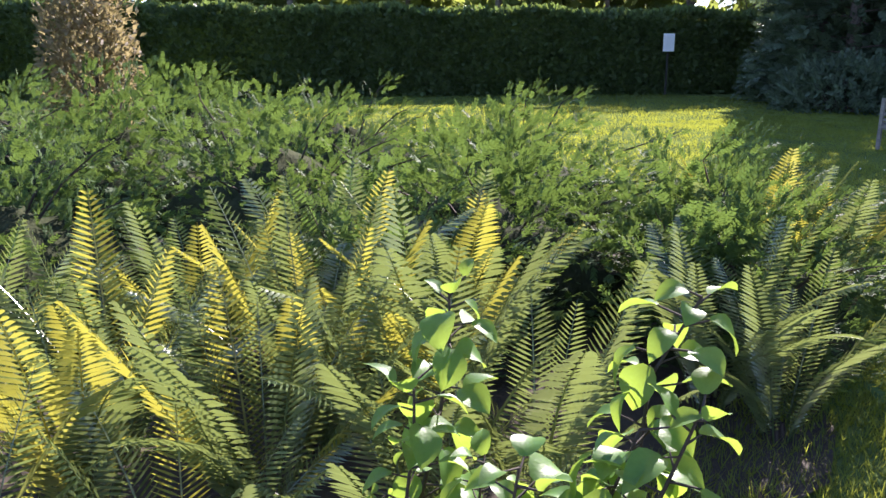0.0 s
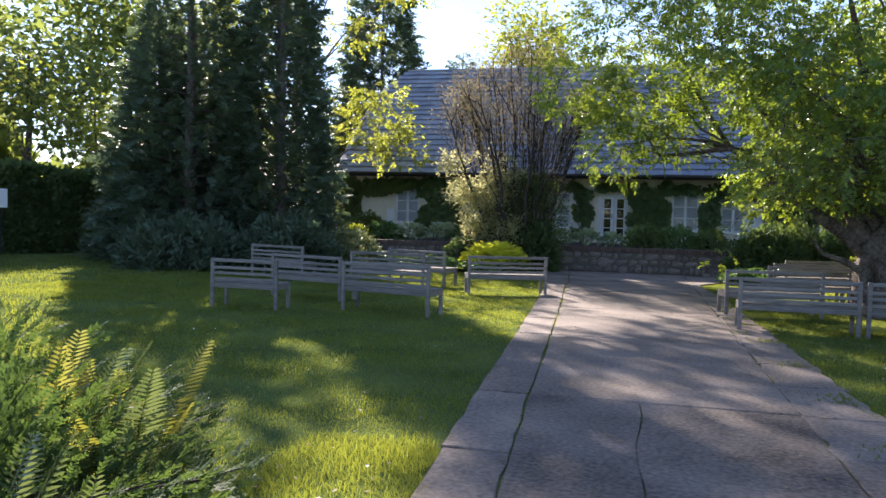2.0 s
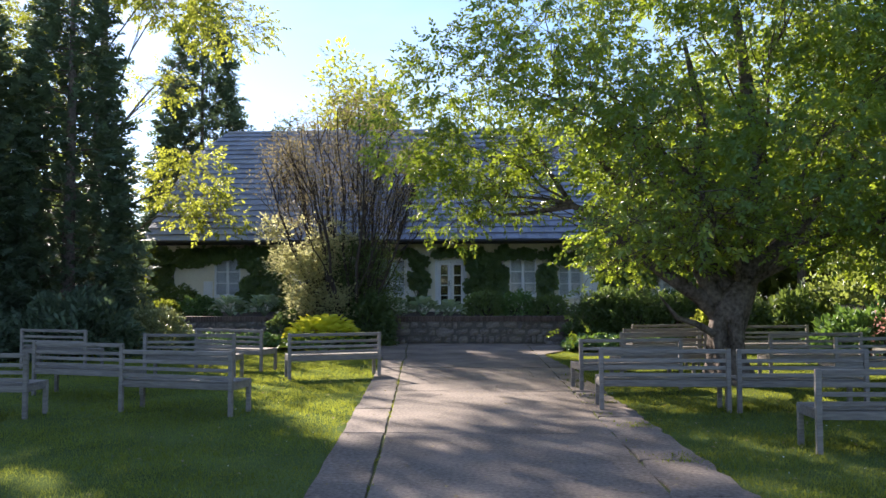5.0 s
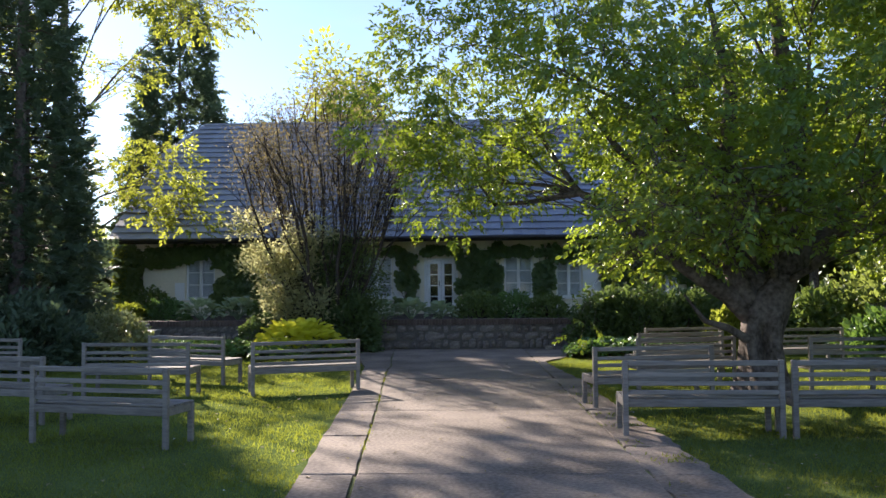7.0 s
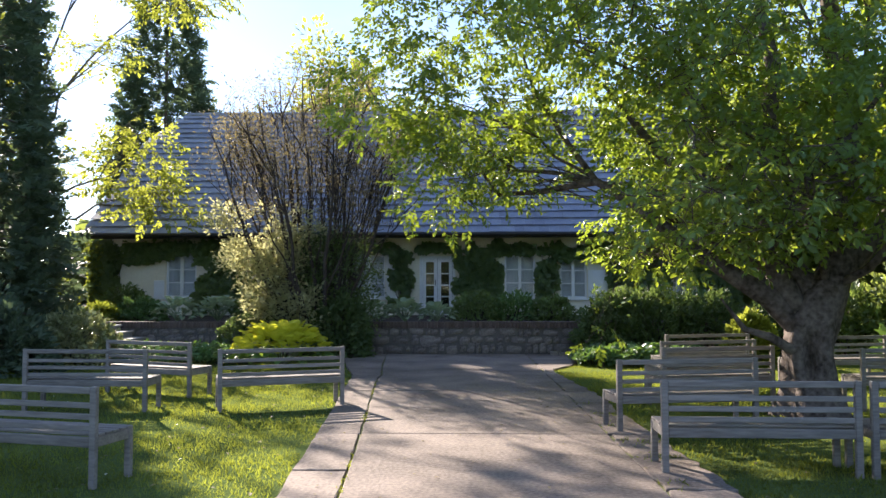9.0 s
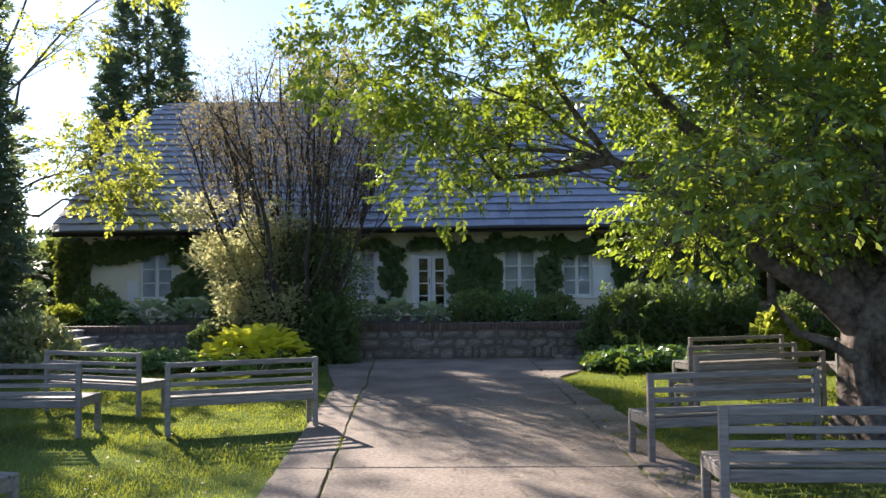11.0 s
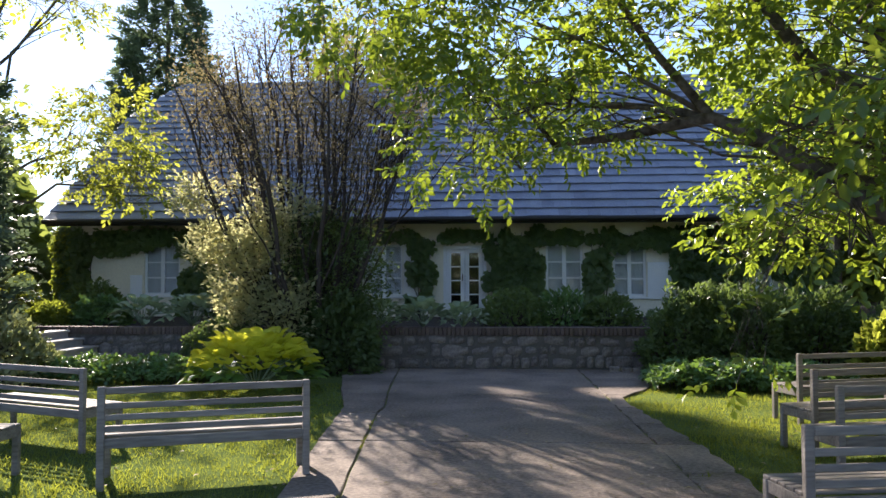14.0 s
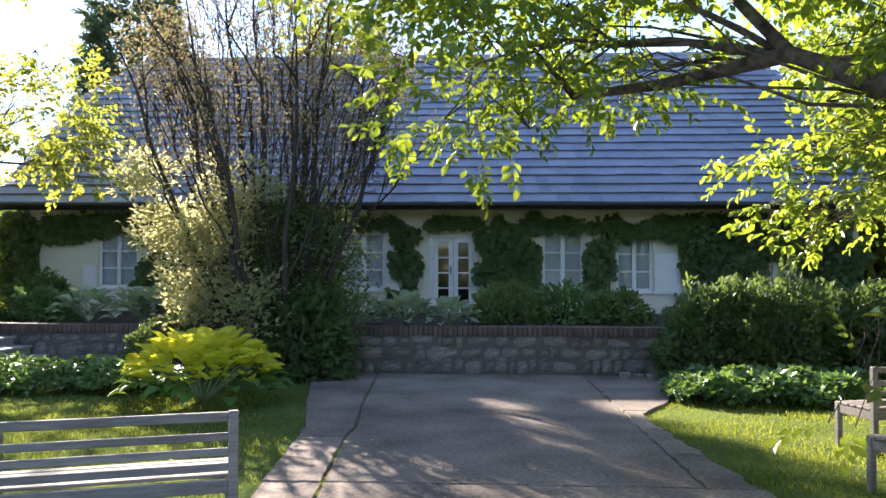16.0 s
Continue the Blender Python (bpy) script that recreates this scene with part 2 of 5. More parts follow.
def scatter(name, tv, tf, bases, places, mats, smooth=False):
    """One mesh of many copies of a template (triangles)."""
    tv, tf = np.asarray(tv, float), np.asarray(tf, int)
    v = np.einsum("nij,kj->nki", bases, tv) + places[:, None, :]
    f = tf[None] + (np.arange(len(places)) * len(tv))[:, None, None]
    return mesh_of(name, v.reshape(-1, 3), f.reshape(-1, tf.shape[1]), mats, smooth)


def leaf_shape(width=0.5, fold=0.12, droop=0.12):
    v = [(0, 0, 0), (-width * 0.42, 0.3, fold * 0.7), (0, 0.35, 0), (width * 0.42, 0.3, fold * 0.7), (-width * 0.4, 0.68, fold * 0.6 - droop * 0.4), (0, 0.7, -droop * 0.5), (width * 0.4, 0.68, fold * 0.6 - droop * 0.4), (0, 1.0, -droop)]
    f = [(0, 2, 1), (0, 3, 2), (1, 2, 5), (1, 5, 4), (2, 3, 6), (2, 6, 5), (4, 5, 7), (5, 6, 7)]
    return v, f


def small_leaf(width=0.5, fold=0.12, droop=0.1):
    v = [(0, 0, 0), (-width / 2, 0.48, fold), (0, 0.5, 0), (width / 2, 0.48, fold), (0, 1, -droop)]
    return v, [(0, 2, 1), (0, 3, 2), (1, 2, 4), (2, 3, 4)]


def round_leaf(width=0.6, droop=0.12):
    """A broad obovate leaf folded along its rib."""
    w = width / 2
    v = [(0, 0, 0), (-w * 0.7, 0.3, 0.05), (-w, 0.66, 0.06), (0, 1, -droop), (w, 0.66, 0.06), (w * 0.7, 0.3, 0.05)]
    return v, [(0, 3, 2, 1), (0, 5, 4, 3)]


def tiny_leaf(width=0.55):
    return [(0, 0, 0), (-width / 2, 0.5, 0.1), (0, 1, -0.05), (width / 2, 0.5, 0.1)], [(0, 2, 1), (0, 3, 2)]


def spray_shape(n=7, w=0.07, spread=0.28):
    """A feathery conifer shoot one long: slim leaflets along a stem."""
    v, f = [], []

    def blade(a, b, width):
        a, b = np.array(a), np.array(b)
        d = b - a
        s = np.array([-d[1], d[0], 0.0])
        s = s / max(np.linalg.norm(s), 1e-6) * width / 2
        i = len(v)
        mid = a + d * 0.45 + np.array([0, 0, 0.02])
        v.extend([a, mid - s, mid + s, b])
        f.extend([(i, i + 2, i + 1), (i + 1, i + 2, i + 3)])

    blade((0, 0, 0), (0, 1, -0.05), w * 0.8)
    for k in range(n):
        y = 0.12 + 0.78 * k / n
        r = spread * (1 - 0.55 * y) * (0.8 + 0.4 * ((k * 7) % 5) / 5)
        for sgn in (-1, 1):
            blade((0, y, 0), (sgn * r * 0.75, y + r * 0.8, 0.05 * ((k % 3) - 1)), w)
    return v, f


def leafy_spray(seed, n=8, leaf=0.34, width=0.52):
    """A drooping twig one long with broad leaves on both sides (quads)."""
    r = random.Random(seed)
    lv, lf = round_leaf(width, 0.16)
    v, f = [(-0.006, 0, 0), (0.006, 0, 0), (0.004, 1, -0.12), (-0.004, 1, -0.12)], [(0, 1, 2, 3)]
    for k in range(n):
        s = 0.22 + 0.78 * k / (n - 1)
        turn = 0.0 if k == n - 1 else (-1) ** k * r.uniform(38, 72)
        m = pose(0, s, -0.12 * s * s, 0, 0, turn) @ pose(0, 0, 0, r.uniform(-48, 8), r.uniform(-30, 30), 0) @ Matrix.Scale(leaf * r.uniform(0.72, 1.15), 4)
        i = len(v)
        v += [tuple(m @ Vector(p)) for p in lv]
        f += [tuple(i + j for j in q) for q in lf]
    return v, f


def tube(path, radii, sides=6):
    """Vertices and quads of a tapered tube along a path."""
    path = [Vector(p) for p in path]
    v, f = [], []
    ref = Vector((0.31, 0.2, 0.93))
    for i, p in enumerate(path):
        d = (path[min(i + 1, len(path) - 1)] - path[max(i - 1, 0)]).normalized()
        a = d.cross(ref)
        a = a.normalized() if a.length > 0.05 else d.orthogonal().normalized()
        b = d.cross(a)
        for s in range(sides):
            t = 2 * math.pi * s / sides
            v.append(p + (a * math.cos(t) + b * math.sin(t)) * radii[i])
    for i in range(len(path) - 1):
        for s in range(sides):
            f.append((i * sides + s, i * sides + (s + 1) % sides, (i + 1) * sides + (s + 1) % sides, (i + 1) * sides + s))
    return v, f


class Sticks:
    """Gathers tubes into one mesh."""

    def __init__(self):
        self.v, self.f = [], []

    def add(self, path, radii, sides=6):
        v, f = tube(path, radii, sides)
        n = len(self.v)
        self.v += v
        self.f += [tuple(i + n for i in q) for q in f]

    def mesh(self, name, mat):
        return mesh_of(name, self.v, self.f, mat, True)


def bent(a, b, sag=0.1, n=5, wob=0.06):
    """A limb from a to b that first rises, with small kinks."""
    a, b = Vector(a), Vector(b)
    length = (b - a).length
    out = []
    for i in range(n + 1):
        t = i / n
        p = a.lerp(b, t) + Vector((0, 0, sag * length * math.sin(math.pi * t)))
        if 0 < i < n:
            p += Vector([random.uniform(-1, 1) for _ in range(3)]) * wob * length
        out.append(p)
    return out


def in_lobe(n, centre, radii, inner=0.35):
    d = rng.normal(size=(n, 3))
    d /= np.linalg.norm(d, axis=1, keepdims=True)
    r = (inner ** 3 + (1 - inner ** 3) * rng.random((n, 1))) ** (1 / 3)
    r *= 1 + 0.14 * np.sin(d[:, :1] * 7 + centre[0]) * np.cos(d[:, 1:2] * 6 + centre[1] * 2)
    return np.asarray(centre) + d * r * np.asarray(radii)


def leaves_at(name, clumps, per, spread, size, shape, mat, up=0.9, droop=0.25, away=None):
    """A crown of leaves in small sprays round the clump centres."""
    n = len(clumps) * per
    c = np.repeat(clumps, per, axis=0)
    off = rng.normal(size=(n, 3)) * spread * np.array([1, 1, 0.6])
    d = off + rng.normal(size=(n, 3)) * spread * 0.5
    if away is not None:
        d += (c - np.asarray(away)) * 0.08
    d[:, 2] -= droop * np.linalg.norm(d, axis=1)
    ups = rng.normal(size=(n, 3)) * 0.55 + np.array([0, 0, up])
    b = frames_from(d, ups, size * rng.uniform(0.65, 1.25, n))
    return scatter(name, *shape, b, c + off, mat)


def grow_trunk(wood, path, radii, gnarl):
    """A knotted trunk: fluted, lumpy, spreading at the root, with a hollow in one side."""
    rings, sides = 34, 22
    n0 = len(wood.v)
    for i in range(rings + 1):
        s = (i / rings) ** 1.2 * (len(path) - 1.001)
        j = int(s)
        c = path[j].lerp(path[j + 1], s - j)
        r = radii[j] + (radii[j + 1] - radii[j]) * (s - j)
        for k in range(sides):
            a = 2 * math.pi * k / sides
            low = max(0.0, 1 - c.z / 2.0)
            rr = r * (1 + gnarl * (0.7 * math.sin(a * 5 + c.z * 1.6) + 0.5 * math.sin(a * 3 - c.z * 2.3)) * (0.4 + low))
            p = Vector((math.cos(a), math.sin(a), 0))
            rr += 0.06 * noise.noise((p.x * 2.2, p.y * 2.2, c.z * 2.5)) * min(1, r / 0.25)
            dent = math.exp(-(((a - 4.3) / 0.26) ** 2) - ((c.z - 0.78) / 0.3) ** 2)
            wood.v.append(c + p * (rr - 0.26 * dent))
    for i in range(rings):
        for k in range(sides):
            wood.f.append((n0 + i * sides + k, n0 + i * sides + (k + 1) % sides, n0 + (i + 1) * sides + (k + 1) % sides, n0 + (i + 1) * sides + k))


def broad_tree(name, label, base, trunk, radii, lobes, leaf_mat, bark, size, per, spread, density, shape=None, sides=10, twig=0.012, up=0.9, category="tree", many=90, flare=1.0, gnarl=0.0, extra=(), sprays=0):
    """Trunk path, then lobes (centre, radii, start along the trunk) that hold limbs, twigs and leaf sprays."""
    t = thing(name, label, category, base)
    wood = Sticks()
    path = [Vector(p) for p in trunk]
    rr = list(radii)
    rr[0] *= flare
    if gnarl:
        grow_trunk(wood, path, rr, gnarl)
    else:
        wood.add(path, rr, sides)
    allc, hearts = [], []
    total = sum(4.19 * q[1][0] * q[1][1] * q[1][2] for q in lobes)
    limbs = wood
    for pts, rs in extra:
        wood.add(pts, rs, 8)
    grown = []
    for centre, lr, start in lobes:
        if start < 0:
            stem, ra0 = grown[int(-start) - 1]
            a, ra = stem[4], ra0 * 0.5
        else:
            i = min(int(start), len(path) - 2)
            a = path[i].lerp(path[i + 1], start - i)
            ra = radii[i] * 0.2
        limb = bent(a, centre, 0.06, 6, 0.035)
        grown.append((limb, ra))
        limbs.add(limb, [ra * (1 - 0.8 * k / 6) for k in range(7)], 7)
        vol = 4.19 * lr[0] * lr[1] * lr[2]
        n = max(6, int(vol * sprays / total) if sprays else int(vol * density))
        cl = in_lobe(n, centre, lr, 0.5 if sprays else 0.35)
        allc.append(cl)
        hearts.append(np.tile(np.asarray(centre, float) - np.array([0, 0, lr[2] * 0.5]), (n, 1)))
        for j in range(min(n, 9)):
            s = random.choice(limb[3:])
            q = bent(s, cl[j], 0.05, 4, 0.06)
            limbs.add(q, [ra * 0.3, ra * 0.22, ra * 0.15, ra * 0.1, 0.004], 5)
        for j in range(9, min(n, many)):
            k = int(rng.integers(0, 9))
            limbs.add(bent(cl[k], cl[j], 0.03, 3, 0.08), [twig, twig * 0.8, twig * 0.5, 0.003], 4)
    child("trunk", wood.mesh("trunk", bark), t)
    clumps = np.concatenate(allc)
    mid = clumps.mean(axis=0)
    if sprays:
        out = clumps - np.concatenate(hearts)
        out /= np.linalg.norm(out, axis=1, keepdims=True)
        d = out * np.array([1, 1, 0.35]) + rng.normal(size=out.shape) * 0.45 - np.array([0, 0, 0.28])
        ups = np.array([0, 0, 1.0]) + rng.normal(size=out.shape) * 0.4
        b = frames_from(d, ups, size * rng.uniform(0.7, 1.25, len(clumps)))
        kind = np.arange(len(clumps)) % 3
        for k in range(3):
            child("crown", scatter("crown", *leafy_spray(k), b[kind == k], clumps[kind == k], leaf_mat), t)
        return t
    child("crown", leaves_at("crown", clumps, per, spread, size, shape or small_leaf(), leaf_mat, up, 0.08, away=mid), t)
    return t


def conifer(name, label, base, height, radius, mat, n=5200, size=0.34, power=0.8, low=0.0):
    """A dense dark cone of drooping sprays over a straight trunk."""
    t = thing(name, label, "conifer", base)
    st = Sticks()
    st.add([(0, 0, 0), (0.03, 0, height * 0.5), (0, 0, height * 0.97)], [0.2, 0.12, 0.02], 8)
    br = Sticks()
    for i in range(90):
        h = low + (height * 0.95 - low) * (i / 90)
        a = i * 2.4
        r = radius * (1 - h / height) ** power * 0.85
        br.add([(0, 0, h), (math.cos(a) * r * 0.6, math.sin(a) * r * 0.6, h + 0.08), (math.cos(a) * r, math.sin(a) * r, h - 0.05)], [0.03, 0.02, 0.005], 4)
    child("trunk", st.mesh("trunk", BARK), t)
    tagged(child("branchwork", br.mesh("branchwork", BARK), t), kind="stuff")
    h = low + (height - low) * (1 - np.sqrt(rng.random(n)))
    a = rng.random(n) * 2 * math.pi
    lump = 1 + 0.16 * np.sin(a * 5 + h * 2.1) + 0.12 * np.sin(a * 9 - h * 4.3)
    r = radius * np.maximum(1 - h / height, 0.0) ** power * lump * (0.55 + 0.45 * rng.random(n) ** 0.5)
    p = np.stack([np.cos(a) * r, np.sin(a) * r, h], 1)
    d = np.stack([np.cos(a), np.sin(a), 0.15 + 0.5 * rng.normal(size=n)], 1)
    ups = rng.normal(size=(n, 3)) * 0.5 + np.array([0, 0, 1])
    child("crown", scatter("crown", *spray_shape(4, 0.15, 0.36), frames_from(d, ups, size * rng.uniform(0.7, 1.4, n)), p, mat), t)
    return t


def mound(name, label, category, base, radii, mat, n, size, shape, up=0.5, inner=0.75, flat=0.0, stems=True, bark=None):
    """A rounded shrub: stems, and leaves on and just under a lumpy dome."""
    t = thing(name, label, category, base)
    d = rng.normal(size=(n, 3))
    d[:, 2] = np.abs(d[:, 2])
    d /= np.linalg.norm(d, axis=1, keepdims=True)
    lump = 1 + 0.13 * np.sin(d[:, 0] * 8 + base[0] * 3) * np.cos(d[:, 1] * 7 + base[1]) + 0.07 * np.sin(d[:, 2] * 13 + d[:, 0] * 9)
    r = (inner + (1 - inner) * rng.random(n)) * lump
    p = d * r[:, None] * np.asarray(radii)
    dirs = d + rng.normal(size=(n, 3)) * 0.6 + np.array([0, 0, up * 0.4])
    ups = d + rng.normal(size=(n, 3)) * 0.4 + np.array([0, 0, 0.5])
    if stems:
        st = Sticks()
        for i in range(24):
            q = p[i] * 0.85
            st.add([(q[0] * 0.1, q[1] * 0.1, 0), (q[0] * 0.55, q[1] * 0.55, q[2] * 0.6), tuple(q)], [0.018, 0.012, 0.004], 5)
        tagged(child("twig_mass", st.mesh("twig_mass", bark or TWIG), t), kind="stuff")
    child("crown", scatter("crown", *shape, frames_from(dirs, ups, size * rng.uniform(0.65, 1.3, n)), p, mat), t)
    return t


# ---- ground, path, terrace ----
def sheet(name, x0, x1, y0, y1, z, mat, nx=1, ny=1, wave=0.0):
    xs, ys = np.linspace(x0, x1, nx + 1), np.linspace(y0, y1, ny + 1)
    v = [(x, y, z + (wave * noise.noise((x * 0.7, y * 0.7, 0)) if wave else 0)) for y in ys for x in xs]
    f = [(j * (nx + 1) + i, j * (nx + 1) + i + 1, (j + 1) * (nx + 1) + i + 1, (j + 1) * (nx + 1) + i) for j in range(ny) for i in range(nx)]
    return new(name, mesh_of(name, v, f, mat, True))


tagged(sheet("ground", -700, 700, -700, 700, 0.0, LAWN), "short green lawn over flat garden ground", "lawn", kind="structure")
LEFT_Y, LEFT_X = (-8, 3.3, 7.5, 11, 15, 18, 20.5, 22, 25.1), (-0.35, -0.87, -1.2, -1.43, -1.72, -1.97, -2.15, -2.5, -3.1)
RIGHT_Y, RIGHT_X = (-8, 4, 8, 12.5, 15, 18, 20, 21.4, 22.3, 23.5, 25.1), (2.5, 2.35, 2.25, 2.12, 2.0, 1.93, 1.75, 1.62, 2.1, 2.55, 2.8)


def left_x(y):
    return float(np.interp(y, LEFT_Y, LEFT_X))


def right_x(y):
    return float(np.interp(y, RIGHT_Y, RIGHT_X))


ys = np.linspace(-8, 25.15, 60)
pv = [(left_x(y) + 0.03 + 0.03 * math.sin(y * 5), y, 0.012) for y in ys] + [(right_x(y) - 0.03 + 0.05 * math.sin(y * 4), y, 0.012) for y in ys]
path = tagged(new("path", mesh_of("path", pv, [(i, 60 + i, 61 + i, i + 1) for i in range(59)], JOINT)),
              "worn grey concrete slab path with mossy joints", "path", kind="structure")


def slab_mesh(outline, top=0.034, thick=0.05, lip=0.012):
    """A slab from its outline: a worn top, a small chamfer and sides."""
    n = len(outline)
    c = Vector((sum(p[0] for p in outline) / n, sum(p[1] for p in outline) / n, 0))
    v, f = [], []
    for p in outline:
        q = Vector((p[0], p[1], 0))
        w = (c - q).normalized() * lip
        v += [(q.x + w.x, q.y + w.y, top), (q.x, q.y, top - 0.008), (q.x, q.y, top - thick)]
    f.append(tuple(3 * i for i in range(n)))
    for i in range(n):
        j = (i + 1) % n
        f += [(3 * i, 3 * i + 1, 3 * j + 1, 3 * j), (3 * i + 1, 3 * i + 2, 3 * j + 2, 3 * j + 1)]
    return mesh_of("slab", v, [tuple(reversed(q)) if k else q for k, q in enumerate(f)], CONCRETE)


def slab(x_low, x_high, y0, y1, gap=0.014, ragged=0.008, n=9):
    yy = np.linspace(y0 + gap, y1 - gap, n)
    r = lambda: random.uniform(-ragged, ragged)
    out = [(x_high(y) - gap + r(), y) for y in yy]
    top_n = 7
    a, b = x_low(y1), x_high(y1)
    out += [(b + (a - b) * k / top_n, y1 - gap + r()) for k in range(1, top_n)]
    out += [(x_low(y) + gap + r(), y) for y in yy[::-1]]
    a, b = x_low(y0), x_high(y0)
    out += [(a + (b - a) * k / top_n, y0 + gap + r()) for k in range(1, top_n)]
    ob = new("slab", slab_mesh(out, 0.034 + random.uniform(-0.004, 0.004)))
    ob.parent = path


ROWS_Y = (-8, -4, -0.1, 3.55, 7.25, 11.05, 14.6, 18.2, 21.7, 25.15)
strip = lambda y: left_x(y) + (0.5 if y < 20 else 0.5 + (y - 20) * 0.12)
inner_right = lambda y: min(1.7 - 0.012 * y, right_x(y) - 0.12)
for i in range(9):
    y0, y1 = ROWS_Y[i], ROWS_Y[i + 1]
    cuts = np.linspace(y0, y1, 2 + i % 2)
    for a, b in zip(cuts[:-1], cuts[1:]):
        slab(left_x, strip, a, b, 0.016, 0.012)
    if i == 3:
        mid = lambda y: 0.24 - 0.02 * (y - 9) + 0.03 * math.sin(y * 3)
        slab(strip, mid, y0, y1, 0.003)
        slab(mid, inner_right, y0, y1, 0.003)
    else:
        slab(strip, inner_right, y0, y1, 0.008)
    cuts = np.linspace(y0, y1, 4)
    for a, b in zip(cuts[:-1], cuts[1:]):
        slab(inner_right, right_x, a, b, 0.006, 0.035, 7)

WALL_Y, TERRACE_Z = 25.2, 0.78
bm = boxes((-60, 40, WALL_Y + 0.3, 90, -0.3, TERRACE_Z), bevel=0)
terrace = tagged(new("terrace"), "raised earth terrace before the house", "terrace", kind="structure")
part("terrace_ground", bm, SOIL, terrace)
wall = thing("retaining_wall", "low fieldstone retaining wall with brick coping", "wall", (0, 0, 0), kind="structure")
part("wall_core", boxes((-9.6, 12, WALL_Y + 0.05, WALL_Y + 0.34, -0.1, 0.66), bevel=0), MORTAR, wall)


def stone_mesh(w, h, seed):
    """A rounded fieldstone face, w by h."""
    r = random.Random(seed)
    v, f = [], []
    n = 4
    for j in range(n + 1):
        for i in range(n + 1):
            u, t = i / n * 2 - 1, j / n * 2 - 1
            edge = max(abs(u), abs(t))
            k = 1 - 0.1 * (abs(u) * abs(t)) ** 2 * r.uniform(0.2, 2.4) + (r.uniform(-0.07, 0.03) if edge > 0.99 else 0)
            y = -0.034 * (1 - edge ** 6) + r.uniform(-0.009, 0.009)
            if edge > 0.99:
                y = 0.03
            v.append((u * w / 2 * k, y, t * h / 2 * k))
    for j in range(n):
        for i in range(n):
            a = j * (n + 1) + i
            f.append((a, a + 1, a + n + 2, a + n + 1))
    return mesh_of("stone", v, f, STONE, True)


STONES = {}
for x_from, x_to, heights in ((-9.5, -7.3, (0.22, 0.22, 0.2)), (-7.3, -4.6, (0.27, 0.2, 0.17)), (-4.6, -1.0, (0.2, 0.26, 0.18)), (-1.0, 2.6, (0.26, 0.17, 0.21)), (2.6, 8.5, (0.24, 0.22, 0.18))):
    z = 0.02
    for h in heights:
        x = x_from + random.uniform(-0.12, 0.05)
        while x < x_to:
            w = random.choice((0.15, 0.2, 0.27, 0.34, 0.42, 0.5))
            key = (w, h, random.randrange(4))
            if key not in STONES:
                STONES[key] = stone_mesh(w, h * random.uniform(0.85, 1.25), len(STONES))
            ob = new("stone", STONES[key])
            ob.parent = wall
            ob.matrix_basis = pose(x + w / 2, WALL_Y + 0.04 + random.uniform(-0.012, 0.01), z + h / 2 + random.uniform(-0.03, 0.03), 0, random.uniform(-11, 11), 0) @ Matrix.Scale(random.uniform(0.95, 1.06), 4)
            x += w
        z += h
bm = bmesh.new()
box(bm, -0.036, 0.036, 0, 0.33, 0, 0.15, 0.006)
BRICK_MESH = bpy.data.meshes.new("brick")
bm.to_mesh(BRICK_MESH)
bm.free()
BRICK_MESH.materials.append(BRICK)
x = -9.5
while x < 8.4:
    ob = new("brick", BRICK_MESH)
    ob.parent = wall
    ob.matrix_basis = pose(x, WALL_Y + random.uniform(-0.006, 0.006), 0.662, 0, random.uniform(-1, 1), random.uniform(-1, 1))
    x += 0.083
steps = thing("garden_steps", "pale stone garden steps rising beside the wall", "steps", (-7.3, 24.0, 0), kind="structure")
for i in range(5):
    bm = bmesh.new()
    box(bm, -0.42 - i * 0.3, -0.1 - i * 0.3, 0, 1.18, -0.02, 0.15 * (i + 1) - 0.05, 0.01)
    box(bm, -0.44 - i * 0.3, -0.06 - i * 0.3, -0.03, 1.18, 0.15 * (i + 1) - 0.048, 0.15 * (i + 1), 0.012)
    part("step", bm, STEP, steps)


edging = thing("stone_edging", "short row of rough edging stones beside the wall", "edging", (1.95, 24.85, 0))
for i in range(5):
    bm = bmesh.new()
    box(bm, i * 0.21, i * 0.21 + 0.19, -0.07, 0.07, -0.02, random.uniform(0.09, 0.13), 0.02)
    part("edging_stone", bm, STONE, edging)


# ---- house ----
X0, X1, FRONT, BACK = -12.05, 8.75, 30.86, 41.1
EAVE_Y, EAVE_Z, RIDGE_Y, RIDGE_Z = 30.15, 3.36, 36.5, 8.5
SLOPE = (RIDGE_Z - EAVE_Z) / (RIDGE_Y - EAVE_Y)
HIP_Y, HIP_IN = 34.5, 1.05
house = thing("house", "cream limewashed cottage with blue-grey shingle roof and white windows", "house", (0, 0, 0))
OPENINGS = [(-9.69, -8.7, 1.35, 2.72), (-6.65, -5.65, 1.35, 2.72), (-3.64, -2.62, 1.32, 2.7), (-1.54, -0.4, 0.8, 2.66),
            (1.16, 2.12, 1.32, 2.7), (2.9, 3.75, 1.3, 2.66), (6.24, 6.95, 1.32, 2.7)]
xs = sorted({X0 + 0.25, X1 - 0.25, *[o[0] for o in OPENINGS], *[o[1] for o in OPENINGS]})
bm = bmesh.new()
for a, b in zip(xs[:-1], xs[1:]):
    hole = [o for o in OPENINGS if o[0] <= a + 1e-6 and o[1] >= b - 1e-6]
    for z0, z1 in ([(0.6, hole[0][2]), (hole[0][3], 3.72)] if hole else [(0.6, 3.72)]):
        if z1 - z0 > 0.02:
            box(bm, a, b, FRONT, FRONT + 0.3, z0, z1)
